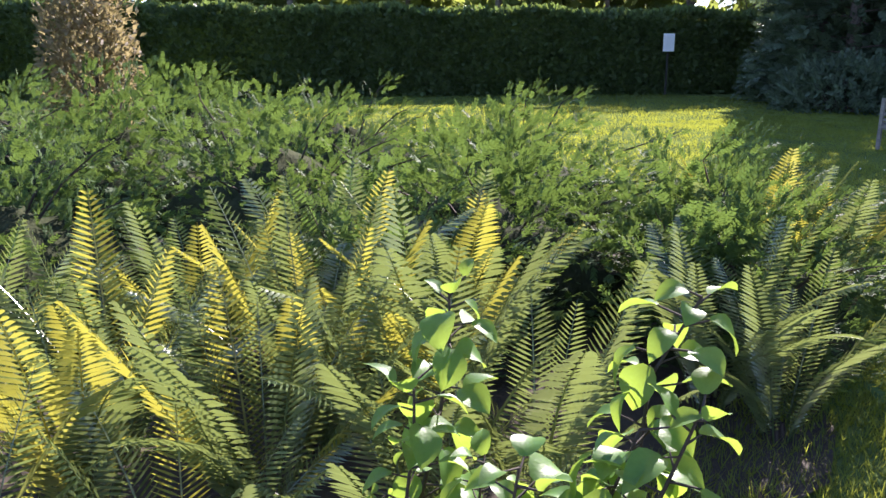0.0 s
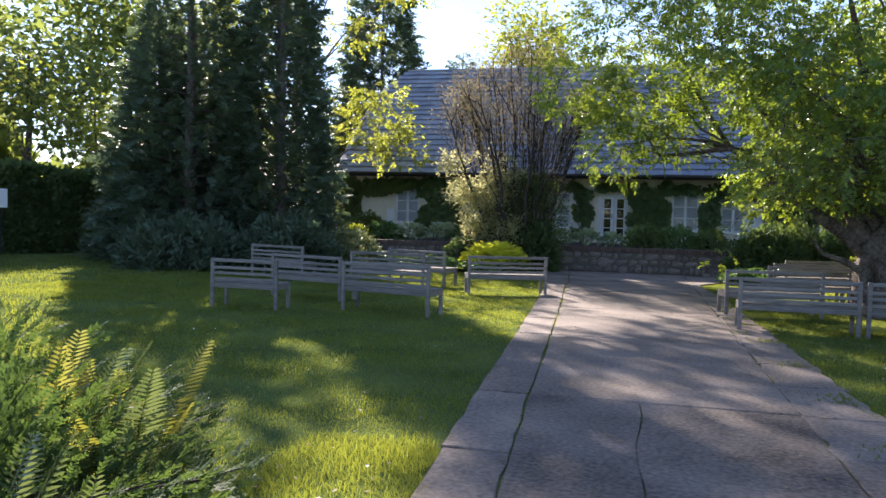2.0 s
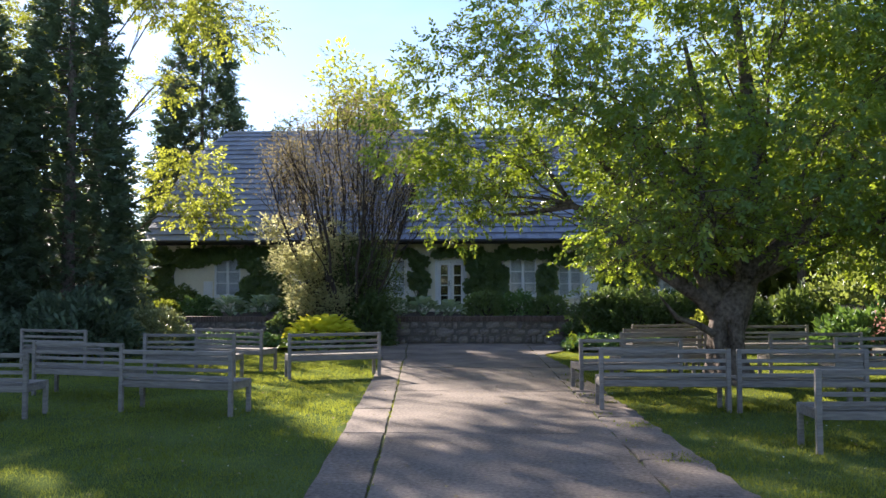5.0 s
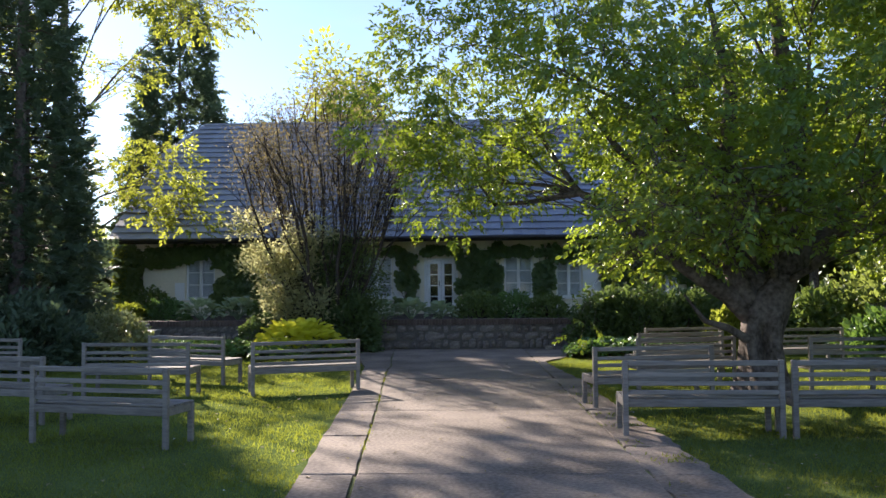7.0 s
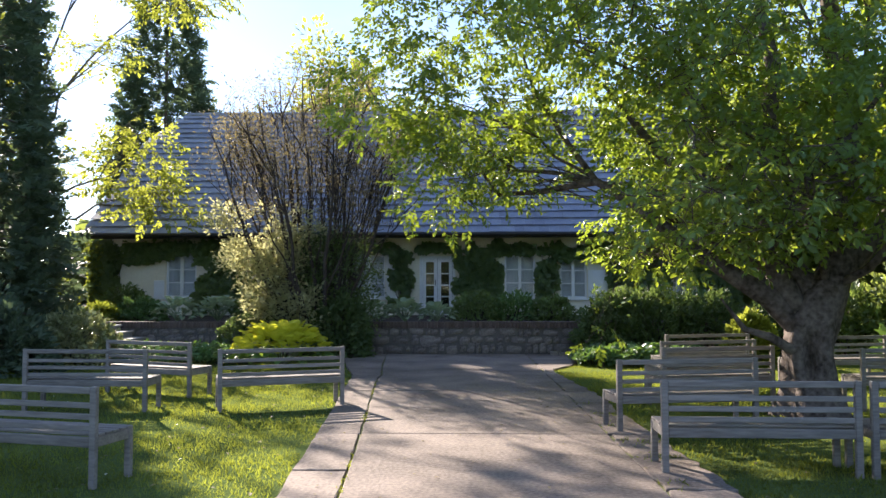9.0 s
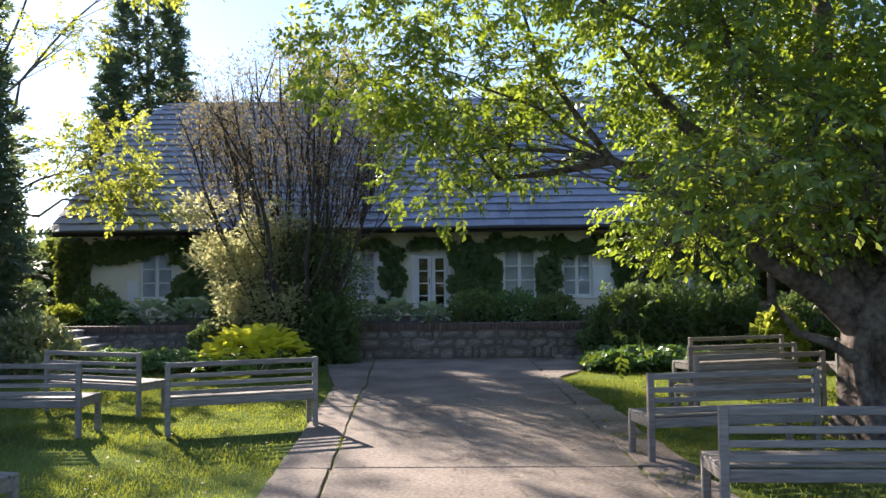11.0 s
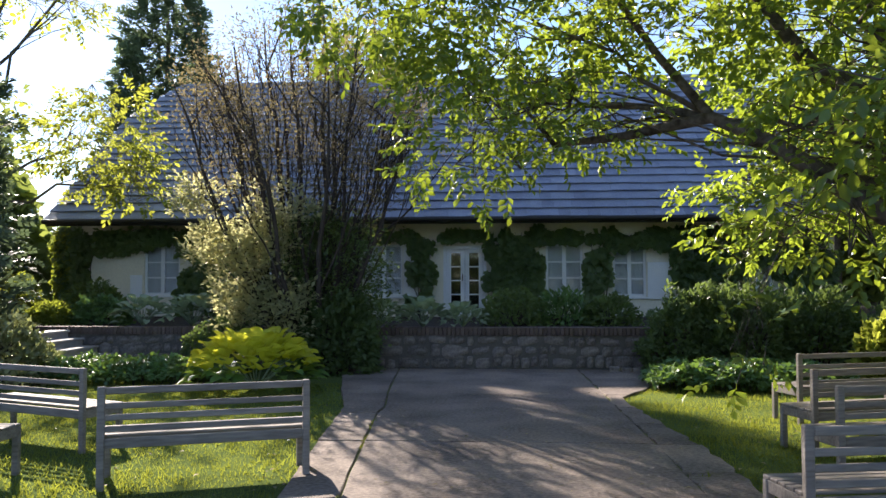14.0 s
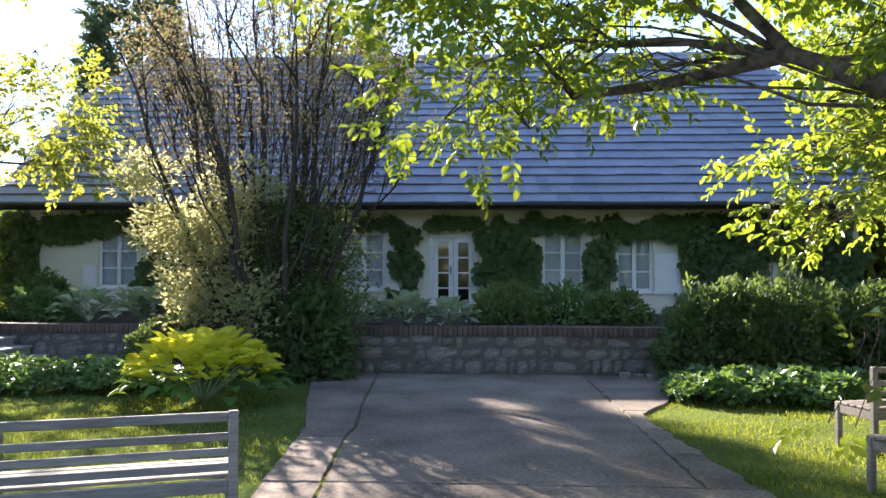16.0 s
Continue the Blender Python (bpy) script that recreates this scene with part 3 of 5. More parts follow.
bmesh.ops.remove_doubles(bm, verts=bm.verts[:], dist=0.001)
part("front_wall", bm, PLASTER, house, "cream limewashed wall")
for nm, a, b in (("gable_wall", X0 + 0.25, X0 + 0.5), ("gable_wall", X1 - 0.5, X1 - 0.25)):
    v = []
    for x in (a, b):
        v += [(x, FRONT + 0.3, 0.6), (x, BACK, 0.6), (x, BACK, 4.5), (x, BACK - 2.7, 6.7), (x, FRONT + 3.6, 6.7), (x, FRONT + 0.3, 3.7)]
    f = [tuple(range(6)), tuple(range(11, 5, -1))] + [(i, (i + 1) % 6, 6 + (i + 1) % 6, 6 + i) for i in range(6)]
    child(nm, mesh_of(nm, v, f, PLASTER), house)
part("back_wall", boxes((X0 + 0.25, X1 - 0.25, BACK, BACK + 0.3, 0.6, 3.7), bevel=0), PLASTER, house)
part("interior_floor", boxes((X0 + 0.5, X1 - 0.5, FRONT + 0.3, BACK, 0.6, 0.76), (X0 + 0.5, X1 - 0.5, FRONT + 3.2, FRONT + 3.3, 0.76, 3.4), (X0 + 0.5, X1 - 0.5, FRONT + 0.3, BACK, 3.4, 3.5), bevel=0), INTERIOR, house)


def window(parent, x0, x1, z0, z1, rows=3, curtain=True, sill=True):
    w = child("window", mesh_of("window", *(lambda b: (b[0], b[1]))(([(x0 + 0.01, FRONT + 0.2, z0), (x1 - 0.01, FRONT + 0.2, z0), (x1 - 0.01, FRONT + 0.2, z0 + 0.02), (x0 + 0.01, FRONT + 0.2, z0 + 0.02)], [(0, 1, 2, 3)])), WHITE), parent, "white painted casement window")
    y0, y1 = FRONT + 0.06, FRONT + 0.13
    part("frame", boxes((x0, x0 + 0.06, y0, y1, z0, z1), (x1 - 0.06, x1, y0, y1, z0, z1), (x0 + 0.06, x1 - 0.06, y0, y1, z0, z0 + 0.06), (x0 + 0.06, x1 - 0.06, y0, y1, z1 - 0.06, z1)), WHITE, w)
    m = (x0 + x1) / 2
    part("mullion", boxes((m - 0.05, m + 0.05, y0 - 0.012, y1 - 0.01, z0 + 0.06, z1 - 0.06)), WHITE, w)
    for k in range(1, rows):
        z = z0 + 0.06 + (z1 - z0 - 0.12) * k / rows
        part("glazing_bar", boxes((x0 + 0.06, m - 0.05, y0 + 0.01, y1 - 0.02, z - 0.022, z + 0.022), (m + 0.05, x1 - 0.06, y0 + 0.01, y1 - 0.02, z - 0.022, z + 0.022), bevel=0.003), WHITE, w)
    for a, b in ((x0 + 0.06, m - 0.05), (m + 0.05, x1 - 0.06)):
        for k in range(rows):
            za, zb = (z0 + 0.06 + (z1 - z0 - 0.12) * q / rows for q in (k, k + 1))
            g = part("pane", boxes((a, b, y0 + 0.03, y0 + 0.036, za + 0.016, zb - 0.016), bevel=0), GLASS, w)
            g.visible_shadow = False
    if sill:
        part("sill", boxes((x0 - 0.06, x1 + 0.06, FRONT - 0.06, FRONT + 0.1, z0 - 0.05, z0 - 0.002)), WHITE, w)
    if curtain:
        n = 24
        v = [(x0 + 0.03 + (x1 - x0 - 0.06) * i / n, FRONT + 0.2 + 0.006 * math.sin(i * 1.9), z) for z in (z0 + 0.03, z1 - 0.03) for i in range(n + 1)]
        child("curtain", mesh_of("curtain", v, [(i, i + 1, n + 2 + i, n + 1 + i) for i in range(n)], CURTAIN, True), w, "pale drawn curtain")
    return w


for i, o in enumerate(OPENINGS):
    if i != 3:
        window(house, *o)
for x0, x1, z0, z1 in ((-2.6, -2.2, 1.3, 2.7), (3.78, 4.38, 1.24, 2.2), (0.86, 1.12, 1.3, 2.2), (-10.06, -9.73, 1.3, 1.9)):
    part("shutter", boxes((x0, x1, FRONT - 0.05, FRONT - 0.012, z0, z1), (x0 + 0.05, x1 - 0.05, FRONT - 0.058, FRONT - 0.05, z0 + 0.08, (z0 + z1) / 2 - 0.04), (x0 + 0.05, x1 - 0.05, FRONT - 0.058, FRONT - 0.05, (z0 + z1) / 2 + 0.04, z1 - 0.08)), WHITE, house, "white panelled shutter")
dx0, dx1, dz0, dz1 = OPENINGS[3]
door = part("double_door", boxes((dx0, dx0 + 0.09, FRONT + 0.02, FRONT + 0.14, dz0, dz1), (dx1 - 0.09, dx1, FRONT + 0.02, FRONT + 0.14, dz0, dz1), (dx0 + 0.09, dx1 - 0.09, FRONT + 0.02, FRONT + 0.14, dz1 - 0.09, dz1)), WHITE, house, "white glazed double door, closed")
for a, b, hand in ((dx0 + 0.095, (dx0 + dx1) / 2 - 0.004, 1), ((dx0 + dx1) / 2 + 0.004, dx1 - 0.095, 0)):
    y0, y1, zt = FRONT + 0.05, FRONT + 0.1, dz1 - 0.095
    specs = [(a, a + 0.11, y0, y1, dz0, zt), (b - 0.11, b, y0, y1, dz0, zt), (a + 0.11, b - 0.11, y0, y1, dz0, dz0 + 0.2), (a + 0.11, b - 0.11, y0, y1, zt - 0.1, zt)]
    zz = np.linspace(dz0 + 0.2, zt - 0.1, 5)
    specs += [(a + 0.11, b - 0.11, y0 + 0.008, y1 - 0.008, z - 0.018, z + 0.018) for z in zz[1:-1]]
    part("door_leaf", boxes(*specs), WHITE, door)
    for z0, z1 in zip(zz[:-1], zz[1:]):
        g = part("pane", boxes((a + 0.11, b - 0.11, y0 + 0.02, y0 + 0.027, z0 + 0.01, z1 - 0.01), bevel=0), GLASS, door)
        g.visible_shadow = False
    if hand:
        part("door_handle", boxes((b - 0.07, b - 0.045, y0 - 0.05, y0 - 0.002, 1.72, 1.9)), GUTTER, door, "dark metal handle")


def roof_x(y):
    """The roof's ends at y: upright gables with a clipped hip above."""
    k = max(0.0, (y - HIP_Y) / (RIDGE_Y - HIP_Y)) * HIP_IN
    return X0 + k, X1 - k


roof_z = lambda y: EAVE_Z + (y - EAVE_Y) * SLOPE
yb = 2 * RIDGE_Y - EAVE_Y
v = [(X0, EAVE_Y, EAVE_Z), (X1, EAVE_Y, EAVE_Z), (X1, HIP_Y, roof_z(HIP_Y)), (X1 - HIP_IN, RIDGE_Y, RIDGE_Z), (X0 + HIP_IN, RIDGE_Y, RIDGE_Z), (X0, HIP_Y, roof_z(HIP_Y)),
     (X0, yb, EAVE_Z), (X1, yb, EAVE_Z), (X1, 2 * RIDGE_Y - HIP_Y, roof_z(HIP_Y)), (X0, 2 * RIDGE_Y - HIP_Y, roof_z(HIP_Y))]
v2 = [(a, b, c - 0.16) for a, b, c in v]
f = [(0, 1, 2, 3, 4, 5), (7, 6, 9, 4, 3, 8), (2, 8, 3), (9, 5, 4)]
f += [tuple(i + 10 for i in reversed(q)) for q in f] + [(0, 10, 11, 1), (1, 11, 12, 2), (5, 15, 10, 0), (2, 12, 18, 8), (8, 18, 17, 7), (7, 17, 16, 6), (6, 16, 19, 9), (9, 19, 15, 5)]
roof = child("roof", mesh_of("roof", v + v2, f, SHINGLE), house, "blue-grey shingle roof with clipped gable ends")
N_COURSE = 21
nv = Vector((0, -SLOPE, 1)).normalized()
for c in range(N_COURSE):
    ya, yc = (EAVE_Y - 0.06 + (RIDGE_Y - EAVE_Y + 0.06) * q / N_COURSE for q in (c, c + 1.12))
    yc = min(yc, RIDGE_Y)
    verts, faces = [], []
    lo, hi = roof_x(ya)
    x = lo - 0.05
    while x < hi:
        w = random.choice((0.3, 0.45, 0.6, 0.8))
        e = min(x + w - 0.005, hi + 0.05)
        ja, th = random.uniform(-0.01, 0.01), random.uniform(0.066, 0.08)
        a = Vector((0, ya + ja, roof_z(ya + ja)))
        b = Vector((0, yc, roof_z(yc)))
        i = len(verts)
        for px in (x, e):
            verts += [(px, *(a + nv * (th - 0.022))[1:]), (px, *(a + nv * th)[1:]), (px, *(b + nv * 0.018)[1:]), (px, *(b + nv * 0.006)[1:])]
        faces += [(i, i + 4, i + 5, i + 1), (i + 1, i + 5, i + 6, i + 2), (i + 3, i + 7, i + 4, i), (i, i + 1, i + 2, i + 3), (i + 4, i + 7, i + 6, i + 5)]
        x += w
    child("shingle_course", mesh_of("shingle_course", verts, faces, SHINGLE), roof)
st = Sticks()
st.add([(X0 + HIP_IN - 0.05, RIDGE_Y, RIDGE_Z + 0.02), (X1 - HIP_IN + 0.05, RIDGE_Y, RIDGE_Z + 0.02)], [0.09, 0.09], 8)
child("ridge_cap", st.mesh("ridge_cap", SHINGLE), roof)
part("chimney", boxes((2.69, 3.11, RIDGE_Y - 0.25, RIDGE_Y + 0.25, RIDGE_Z - 0.5, RIDGE_Z + 0.5), (2.64, 3.16, RIDGE_Y - 0.3, RIDGE_Y + 0.3, RIDGE_Z + 0.5, RIDGE_Z + 0.58), bevel=0.01), PLASTER, roof, "small white chimney on the ridge")
st = Sticks()
st.add([(X0 - 0.05, EAVE_Y - 0.12, EAVE_Z - 0.06), (X1 + 0.05, EAVE_Y - 0.12, EAVE_Z - 0.06)], [0.065, 0.065], 8)
child("gutter", st.mesh("gutter", GUTTER), house, "dark half-round eaves gutter")
part("soffit_board", boxes((X0, X1, EAVE_Y - 0.03, EAVE_Y + 0.03, EAVE_Z - 0.17, EAVE_Z - 0.01), bevel=0.003), GUTTER, house)


# ---- benches ----
def bench(length, label):
    """An armless slatted bench. Its back runs along x at y = 0; the seat reaches to y = 0.5."""
    b = thing("garden_bench", label, "bench", group="slatted garden benches")
    L, H, S, D = length, 0.83, 0.42, 0.5
    for x in (0, L - 0.06):
        part("leg", boxes((x, x + 0.06, 0, 0.05, 0, H), bevel=0.007), TEAK, b)
        part("leg", boxes((x, x + 0.06, D - 0.05, D, 0, S - 0.001), bevel=0.007), TEAK, b)
        part("side_rail", boxes((x + 0.008, x + 0.052, 0.05, D - 0.05, S - 0.085, S - 0.003), bevel=0.005), TEAK, b)
    part("top_rail", boxes((0.06, L - 0.06, 0.004, 0.042, H - 0.062, H - 0.006), bevel=0.007), TEAK, b)
    for z in (0.674, 0.582, 0.49):
        part("back_slat", boxes((0.06, L - 0.06, 0.012, 0.034, z - 0.024, z + 0.024), bevel=0.005), TEAK, b)
    part("seat_rail", boxes((0.06, L - 0.06, 0.006, 0.044, S - 0.085, S - 0.003), bevel=0.005), TEAK, b)
    part("seat_rail", boxes((0.06, L - 0.06, D - 0.044, D - 0.006, S - 0.085, S - 0.003), bevel=0.005), TEAK, b)
    for k in range(5):
        y = 0.056 + k * 0.092
        part("seat_slat", boxes((0.004, L - 0.004, y, y + 0.078, S, S + 0.022), bevel=0.005), TEAK, b)
    return b


BENCHES = [((-3.29, 16.17), (-1.7, 16.77)), ((-4.68, 12.6), (-3.02, 12.22)), ((-5.94, 16.23), (-4.27, 16.21)), ((-5.71, 18.15), (-4.1, 17.51)),
           ((-9.24, 17.95), (-7.61, 17.46)), ((-6.77, 14.15), (-5.14, 13.7)), ((1.67, 12.79), (3.34, 12.74)), ((3.43, 12.72), (5.09, 12.77)),
           ((1.66, 14.75), (3.32, 15.05)), ((3.38, 19.51), (4.99, 20.03)), ((2.89, 17.82), (4.5, 18.35)), ((2.61, 16.59), (4.25, 16.98)),
           ((5.38, 19.14), (7.03, 19.39)), ((5.18, 16.47), (6.82, 16.62)), ((5.77, 15.24), (7.41, 15.48)), ((8.05, 18.15), (9.68, 18.35)),
           ((3.38, 10.2), (5.04, 10.2))]
proto = bench(1.69, "weathered grey teak slatted bench standing on the lawn")
for i, (a, b) in enumerate(BENCHES):
    m = pose(a[0], a[1], 0.0, 0, 0, math.degrees(math.atan2(b[1] - a[1], b[0] - a[0])))
    if i == 0:
        proto.matrix_basis = m
    else:
        copy_thing(proto, m)
short = bench(1.24, "short weathered grey teak bench in tree shade")
short.matrix_basis = pose(-6.8, 12.0, 0, 0, 0, -1)


# ---- hedge and sign ----
def hedge_run(name, label, a, b, height, depth, n, mat, size=0.11):
    """A clipped hedge: dark core and a skin of leaves on faces and top."""
    t = thing(name, label, "hedge", (a[0], a[1], 0), rz=math.degrees(math.atan2(b[1] - a[1], b[0] - a[0])))
    L = math.hypot(b[0] - a[0], b[1] - a[1])
    part("core", boxes((0, L, 0.15, depth - 0.15, 0, height - 0.15), bevel=0), mat, t)
    u = rng.random(n)
    s = rng.random(n) * L
    face = u < 0.62
    z = np.where(face, rng.random(n) * height, height + rng.normal(size=n) * 0.05 + 0.12 * np.sin(s * 1.7) * np.sin(s * 0.6))
    y = np.where(face, rng.normal(size=n) * 0.05 + 0.05, rng.random(n) * depth)
    d = np.stack([rng.normal(size=n) * 0.6, np.where(face, -1.0, 0.0) + rng.normal(size=n) * 0.4, np.where(face, 0.2, 1.0) + rng.normal(size=n) * 0.5], 1)
    ups = rng.normal(size=(n, 3)) + np.array([0, -0.4, 0.8])
    child("foliage", scatter("foliage", *tiny_leaf(0.55), frames_from(d, ups, size * rng.uniform(0.7, 1.6, n)), np.stack([s, y, z], 1), mat), t)
    return t


hedge_run("clipped_hedge", "tall dark clipped evergreen hedge across the lawn", (-31, -4), (-16.6, 31.5), 2.8, 1.3, 42000, HEDGE, 0.2)
sgn = thing("hedge_sign", "small white blank notice fixed to the hedge", "sign", (-20.25, 21.5, 1.55), rz=66.5)
part("sign_board", boxes((-0.21, 0.21, -0.09, -0.06, 0, 0.62), bevel=0.006), SIGN, sgn)
part("sign_post", boxes((-0.03, 0.03, -0.055, -0.01, -1.65, 0.5), bevel=0.004), GUTTER, sgn)


# ---- trees ----
broad_tree("magnolia_tree", "spreading broadleaf tree with gnarled trunk and large green leaves", (4.35, 16.0, 0),
           [(0, 0, -0.1), (0, 0.05, 0.4), (-0.03, 0.05, 0.9), (0.05, 0.06, 1.3), (0.42, 0.1, 2.0), (0.65, 0.3, 3.9), (0.3, 0.3, 6.6)],
           [0.36, 0.3, 0.3, 0.31, 0.2, 0.15, 0.07],
           [((-3.7, 2.3, 3.5), (1.0, 1.0, 0.6), 3.3), ((-4.3, 2.0, 4.3), (1.3, 1.3, 0.8), -1), ((-5.5, 1.8, 4.7), (1.1, 1.2, 0.9), -2), ((-4.6, 1.6, 5.8), (1.3, 1.4, 0.9), 4.6), ((-3.0, 1.0, 6.7), (1.5, 1.6, 1.0), -4),
            ((-2.4, -0.6, 5.0), (1.5, 1.4, 0.9), 4.2), ((-1.2, -1.4, 4.2), (1.4, 1.3, 0.8), -6), ((-0.8, 0.8, 7.6), (1.7, 1.7, 1.1), 5.2), ((1.3, 0.2, 8.0), (1.8, 1.8, 1.1), -8), ((3.0, 0.6, 6.6), (1.9, 1.8, 1.1), 4.8),
            ((2.2, -1.6, 5.0), (1.8, 1.5, 1.1), 4.3), ((0.6, -2.4, 3.6), (1.6, 1.2, 0.9), -11), ((-0.9, -2.0, 2.75), (1.2, 1.0, 0.6), 3.4), ((2.4, -2.2, 2.9), (1.6, 1.2, 0.9), 3.4), ((4.2, -0.8, 3.4), (1.7, 1.5, 1.0), -14), ((4.8, 0.8, 5.0), (1.8, 1.6, 1.2), -10),
            ((3.6, 1.8, 2.5), (1.6, 1.3, 0.8), 3.4), ((-0.6, 2.6, 4.1), (1.7, 1.4, 0.9), 4.0), ((1.6, 2.4, 3.4), (1.7, 1.4, 0.9), -18), ((-1.1, 0.9, 2.75), (0.8, 0.8, 0.45), -1), ((-1.8, 0.35, 2.25), (0.7, 0.7, 0.55), -20), ((-2.68, 0.0, 1.2), (0.28, 0.28, 0.45), -21), ((-1.4, -1.0, 3.0), (1.0, 0.9, 0.5), -6),
            ((0.6, -1.2, 6.2), (1.8, 1.5, 1.1), 4.8), ((3.4, -0.6, 5.2), (1.8, 1.6, 1.1), -10), ((1.4, 1.8, 5.6), (1.9, 1.6, 1.3), 4.6), ((-1.6, 1.8, 5.4), (1.5, 1.4, 1.0), -18), ((5.8, -0.4, 4.2), (1.5, 1.5, 1.2), -15), ((3.2, 1.2, 4.0), (1.7, 1.5, 1.0), -17), ((1.0, 0.6, 3.2), (1.3, 1.3, 0.7), 4.0), ((-4.7, 2.2, 3.35), (0.85, 1.0, 0.85), -1), ((-3.3, 2.3, 3.25), (0.5, 0.6, 0.3), -1), ((-1.8, 0.6, 2.95), (0.7, 0.7, 0.35), 3.2), ((-0.6, -0.6, 2.5), (1.1, 0.9, 0.5), -13), ((6.4, 1.0, 2.9), (1.4, 1.4, 1.0), -15), ((-0.9, -0.9, 3.55), (1.0, 0.9, 0.5), 3.6), ((-0.2, 1.2, 4.6), (1.2, 1.0, 0.7), 4.1), ((-0.9, -0.2, 2.35), (0.8, 0.7, 0.45), -6), ((-2.8, 1.8, 4.3), (1.2, 1.1, 0.6), -2), ((-1.6, 0.4, 3.7), (1.1, 0.9, 0.5), 3.9),
            ((-2.1, -2.2, 2.45), (0.85, 0.7, 0.5), -6), ((0.5, -2.0, 2.45), (1.0, 0.7, 0.5), -12), ((1.7, -2.0, 2.4), (1.0, 0.7, 0.5), -14), ((-1.3, 3.5, 2.75), (1.0, 0.8, 0.35), -18), ((-0.5, 3.5, 3.35), (1.1, 0.9, 0.4), -18), ((-1.5, 3.3, 2.15), (0.7, 0.6, 0.28), -43), ((0.4, 3.3, 2.5), (1.0, 0.8, 0.4), -19),
            ((-0.9, 3.5, 2.4), (1.1, 0.8, 0.3), -44), ((0.2, 3.6, 3.0), (1.1, 0.9, 0.45), -44), ((-0.2, 3.5, 3.9), (1.0, 0.8, 0.4), -44), ((-0.9, 3.5, 2.95), (0.9, 0.7, 0.3), -44)],
           LEAF_BIG, BARK, 0.3, 0, 0, 0, twig=0.007, many=30, flare=1.4, gnarl=0.12, sprays=17600,
           extra=[([(-0.05, 0.06, 1.05), (-0.5, 0.08, 1.5), (-1.0, 0.2, 1.85), (-1.55, 0.5, 2.3), (-2.05, 1.0, 2.85), (-2.45, 1.5, 3.2), (-3.2, 2.0, 3.12), (-3.85, 2.3, 3.1), (-4.2, 2.5, 3.6)], [0.18, 0.15, 0.115, 0.09, 0.075, 0.06, 0.045, 0.034, 0.012]),
                  ([(-0.1, 0.06, 1.15), (-0.42, 0.1, 1.9), (-0.48, 0.15, 3.0), (-0.3, 0.3, 4.6), (-0.6, 0.3, 6.0)], [0.18, 0.15, 0.125, 0.1, 0.03]),
                  ([(-0.3, -0.1, 0.85), (-0.62, -0.25, 1.02), (-0.95, -0.3, 1.12), (-1.25, -0.35, 1.5)], [0.07, 0.055, 0.04, 0.012]),
                  ([(-2.45, 1.5, 3.2), (-2.85, 1.9, 3.9), (-3.3, 2.3, 4.8), (-3.6, 2.3, 5.8)], [0.05, 0.042, 0.032, 0.012]),
                  ([(0.1, 0.1, 1.5), (-0.8, 0.9, 2.9), (-1.6, 1.3, 3.6), (-2.4, 1.2, 4.6)], [0.2, 0.13, 0.08, 0.02]),
                  ([(0.1, 0.1, 1.5), (0.9, 0.2, 2.3), (1.8, 0.3, 3.2), (2.8, 0.4, 4.6)], [0.19, 0.15, 0.11, 0.03])])
# Lobes above about 12.5 m are unseen, added to shade path and lawn.
broad_tree("light_tree", "tall open tree with pale yellow-green leaves beside house", (-13.2, 28.4, 0),
           [(0, 0, 0.5), (0.1, 0, 3), (0.2, 0.1, 6), (0.4, 0, 9), (0.5, 0, 12.5)], [0.32, 0.27, 0.22, 0.15, 0.05],
           [((3.3, 0.2, 5.2), (1.5, 1.3, 1.4), 1.2), ((4.3, 0.4, 4.2), (0.9, 0.9, 0.8), 1.1), ((2.4, 0.2, 8.6), (1.0, 0.9, 0.6), 1.8), ((4.6, 0.2, 10.6), (1.6, 1.4, 1.0), 2.2), ((2.6, 0.3, 11.8), (1.7, 1.5, 1.1), 2.5),
            ((-1.8, 0.3, 9.2), (2.0, 1.8, 1.6), 2.0), ((0.3, 0.5, 13.2), (2.2, 2.0, 1.5), 3.0), ((-2.6, 0, 12.0), (2, 1.8, 1.4), 2.6), ((4.2, 0.2, 13.6), (2.0, 1.8, 1.2), 3.2), ((6.4, 0, 13.8), (1.7, 1.5, 1.0), -9), ((-0.6, 0, 14.8), (2.0, 1.7, 1.2), 3.4), ((0.6, 0.3, 17.0), (2.2, 1.9, 1.2), 3.8), ((2.0, 0.4, 15.4), (2.2, 1.9, 1.3), 3.5), ((5.6, 0.3, 15.6), (1.7, 1.6, 1.0), -9)],
           LEAF_ASH, BARK_PALE, 0.46, 0, 0, 0, twig=0.008, many=45, sprays=5200)
for x, y, h, r in ((-11.1, 23.2, 12.2, 1.8), (-13.6, 22.0, 12.0, 2.2), (-15.2, 22.8, 8.6, 1.8), (-12.6, 26.0, 12.5, 2.0), (-15.8, 25.8, 9.2, 1.9)):
    conifer("conifer", "dense dark green conical conifer on the lawn edge", (x, y, 0), h, r, NEEDLE, 3500, 0.48, 0.62)
conifer("spruce", "tall dark spruce rising behind the house", (-15.7, 46, 0.7), 18.0, 3.1, NEEDLE, 4600, 0.8, 0.6, 2.0)
conifer("spruce", "small dark spruce just topping the roof ridge", (-11.6, 50, 0.7), 11.9, 2.0, NEEDLE, 1500, 0.7, 0.7, 2.0)
conifer("spruce", "tall dark spruce rising behind the house", (-6.2, 52, 0.7), 14.2, 2.4, NEEDLE, 2800, 0.7, 0.8, 2.0)


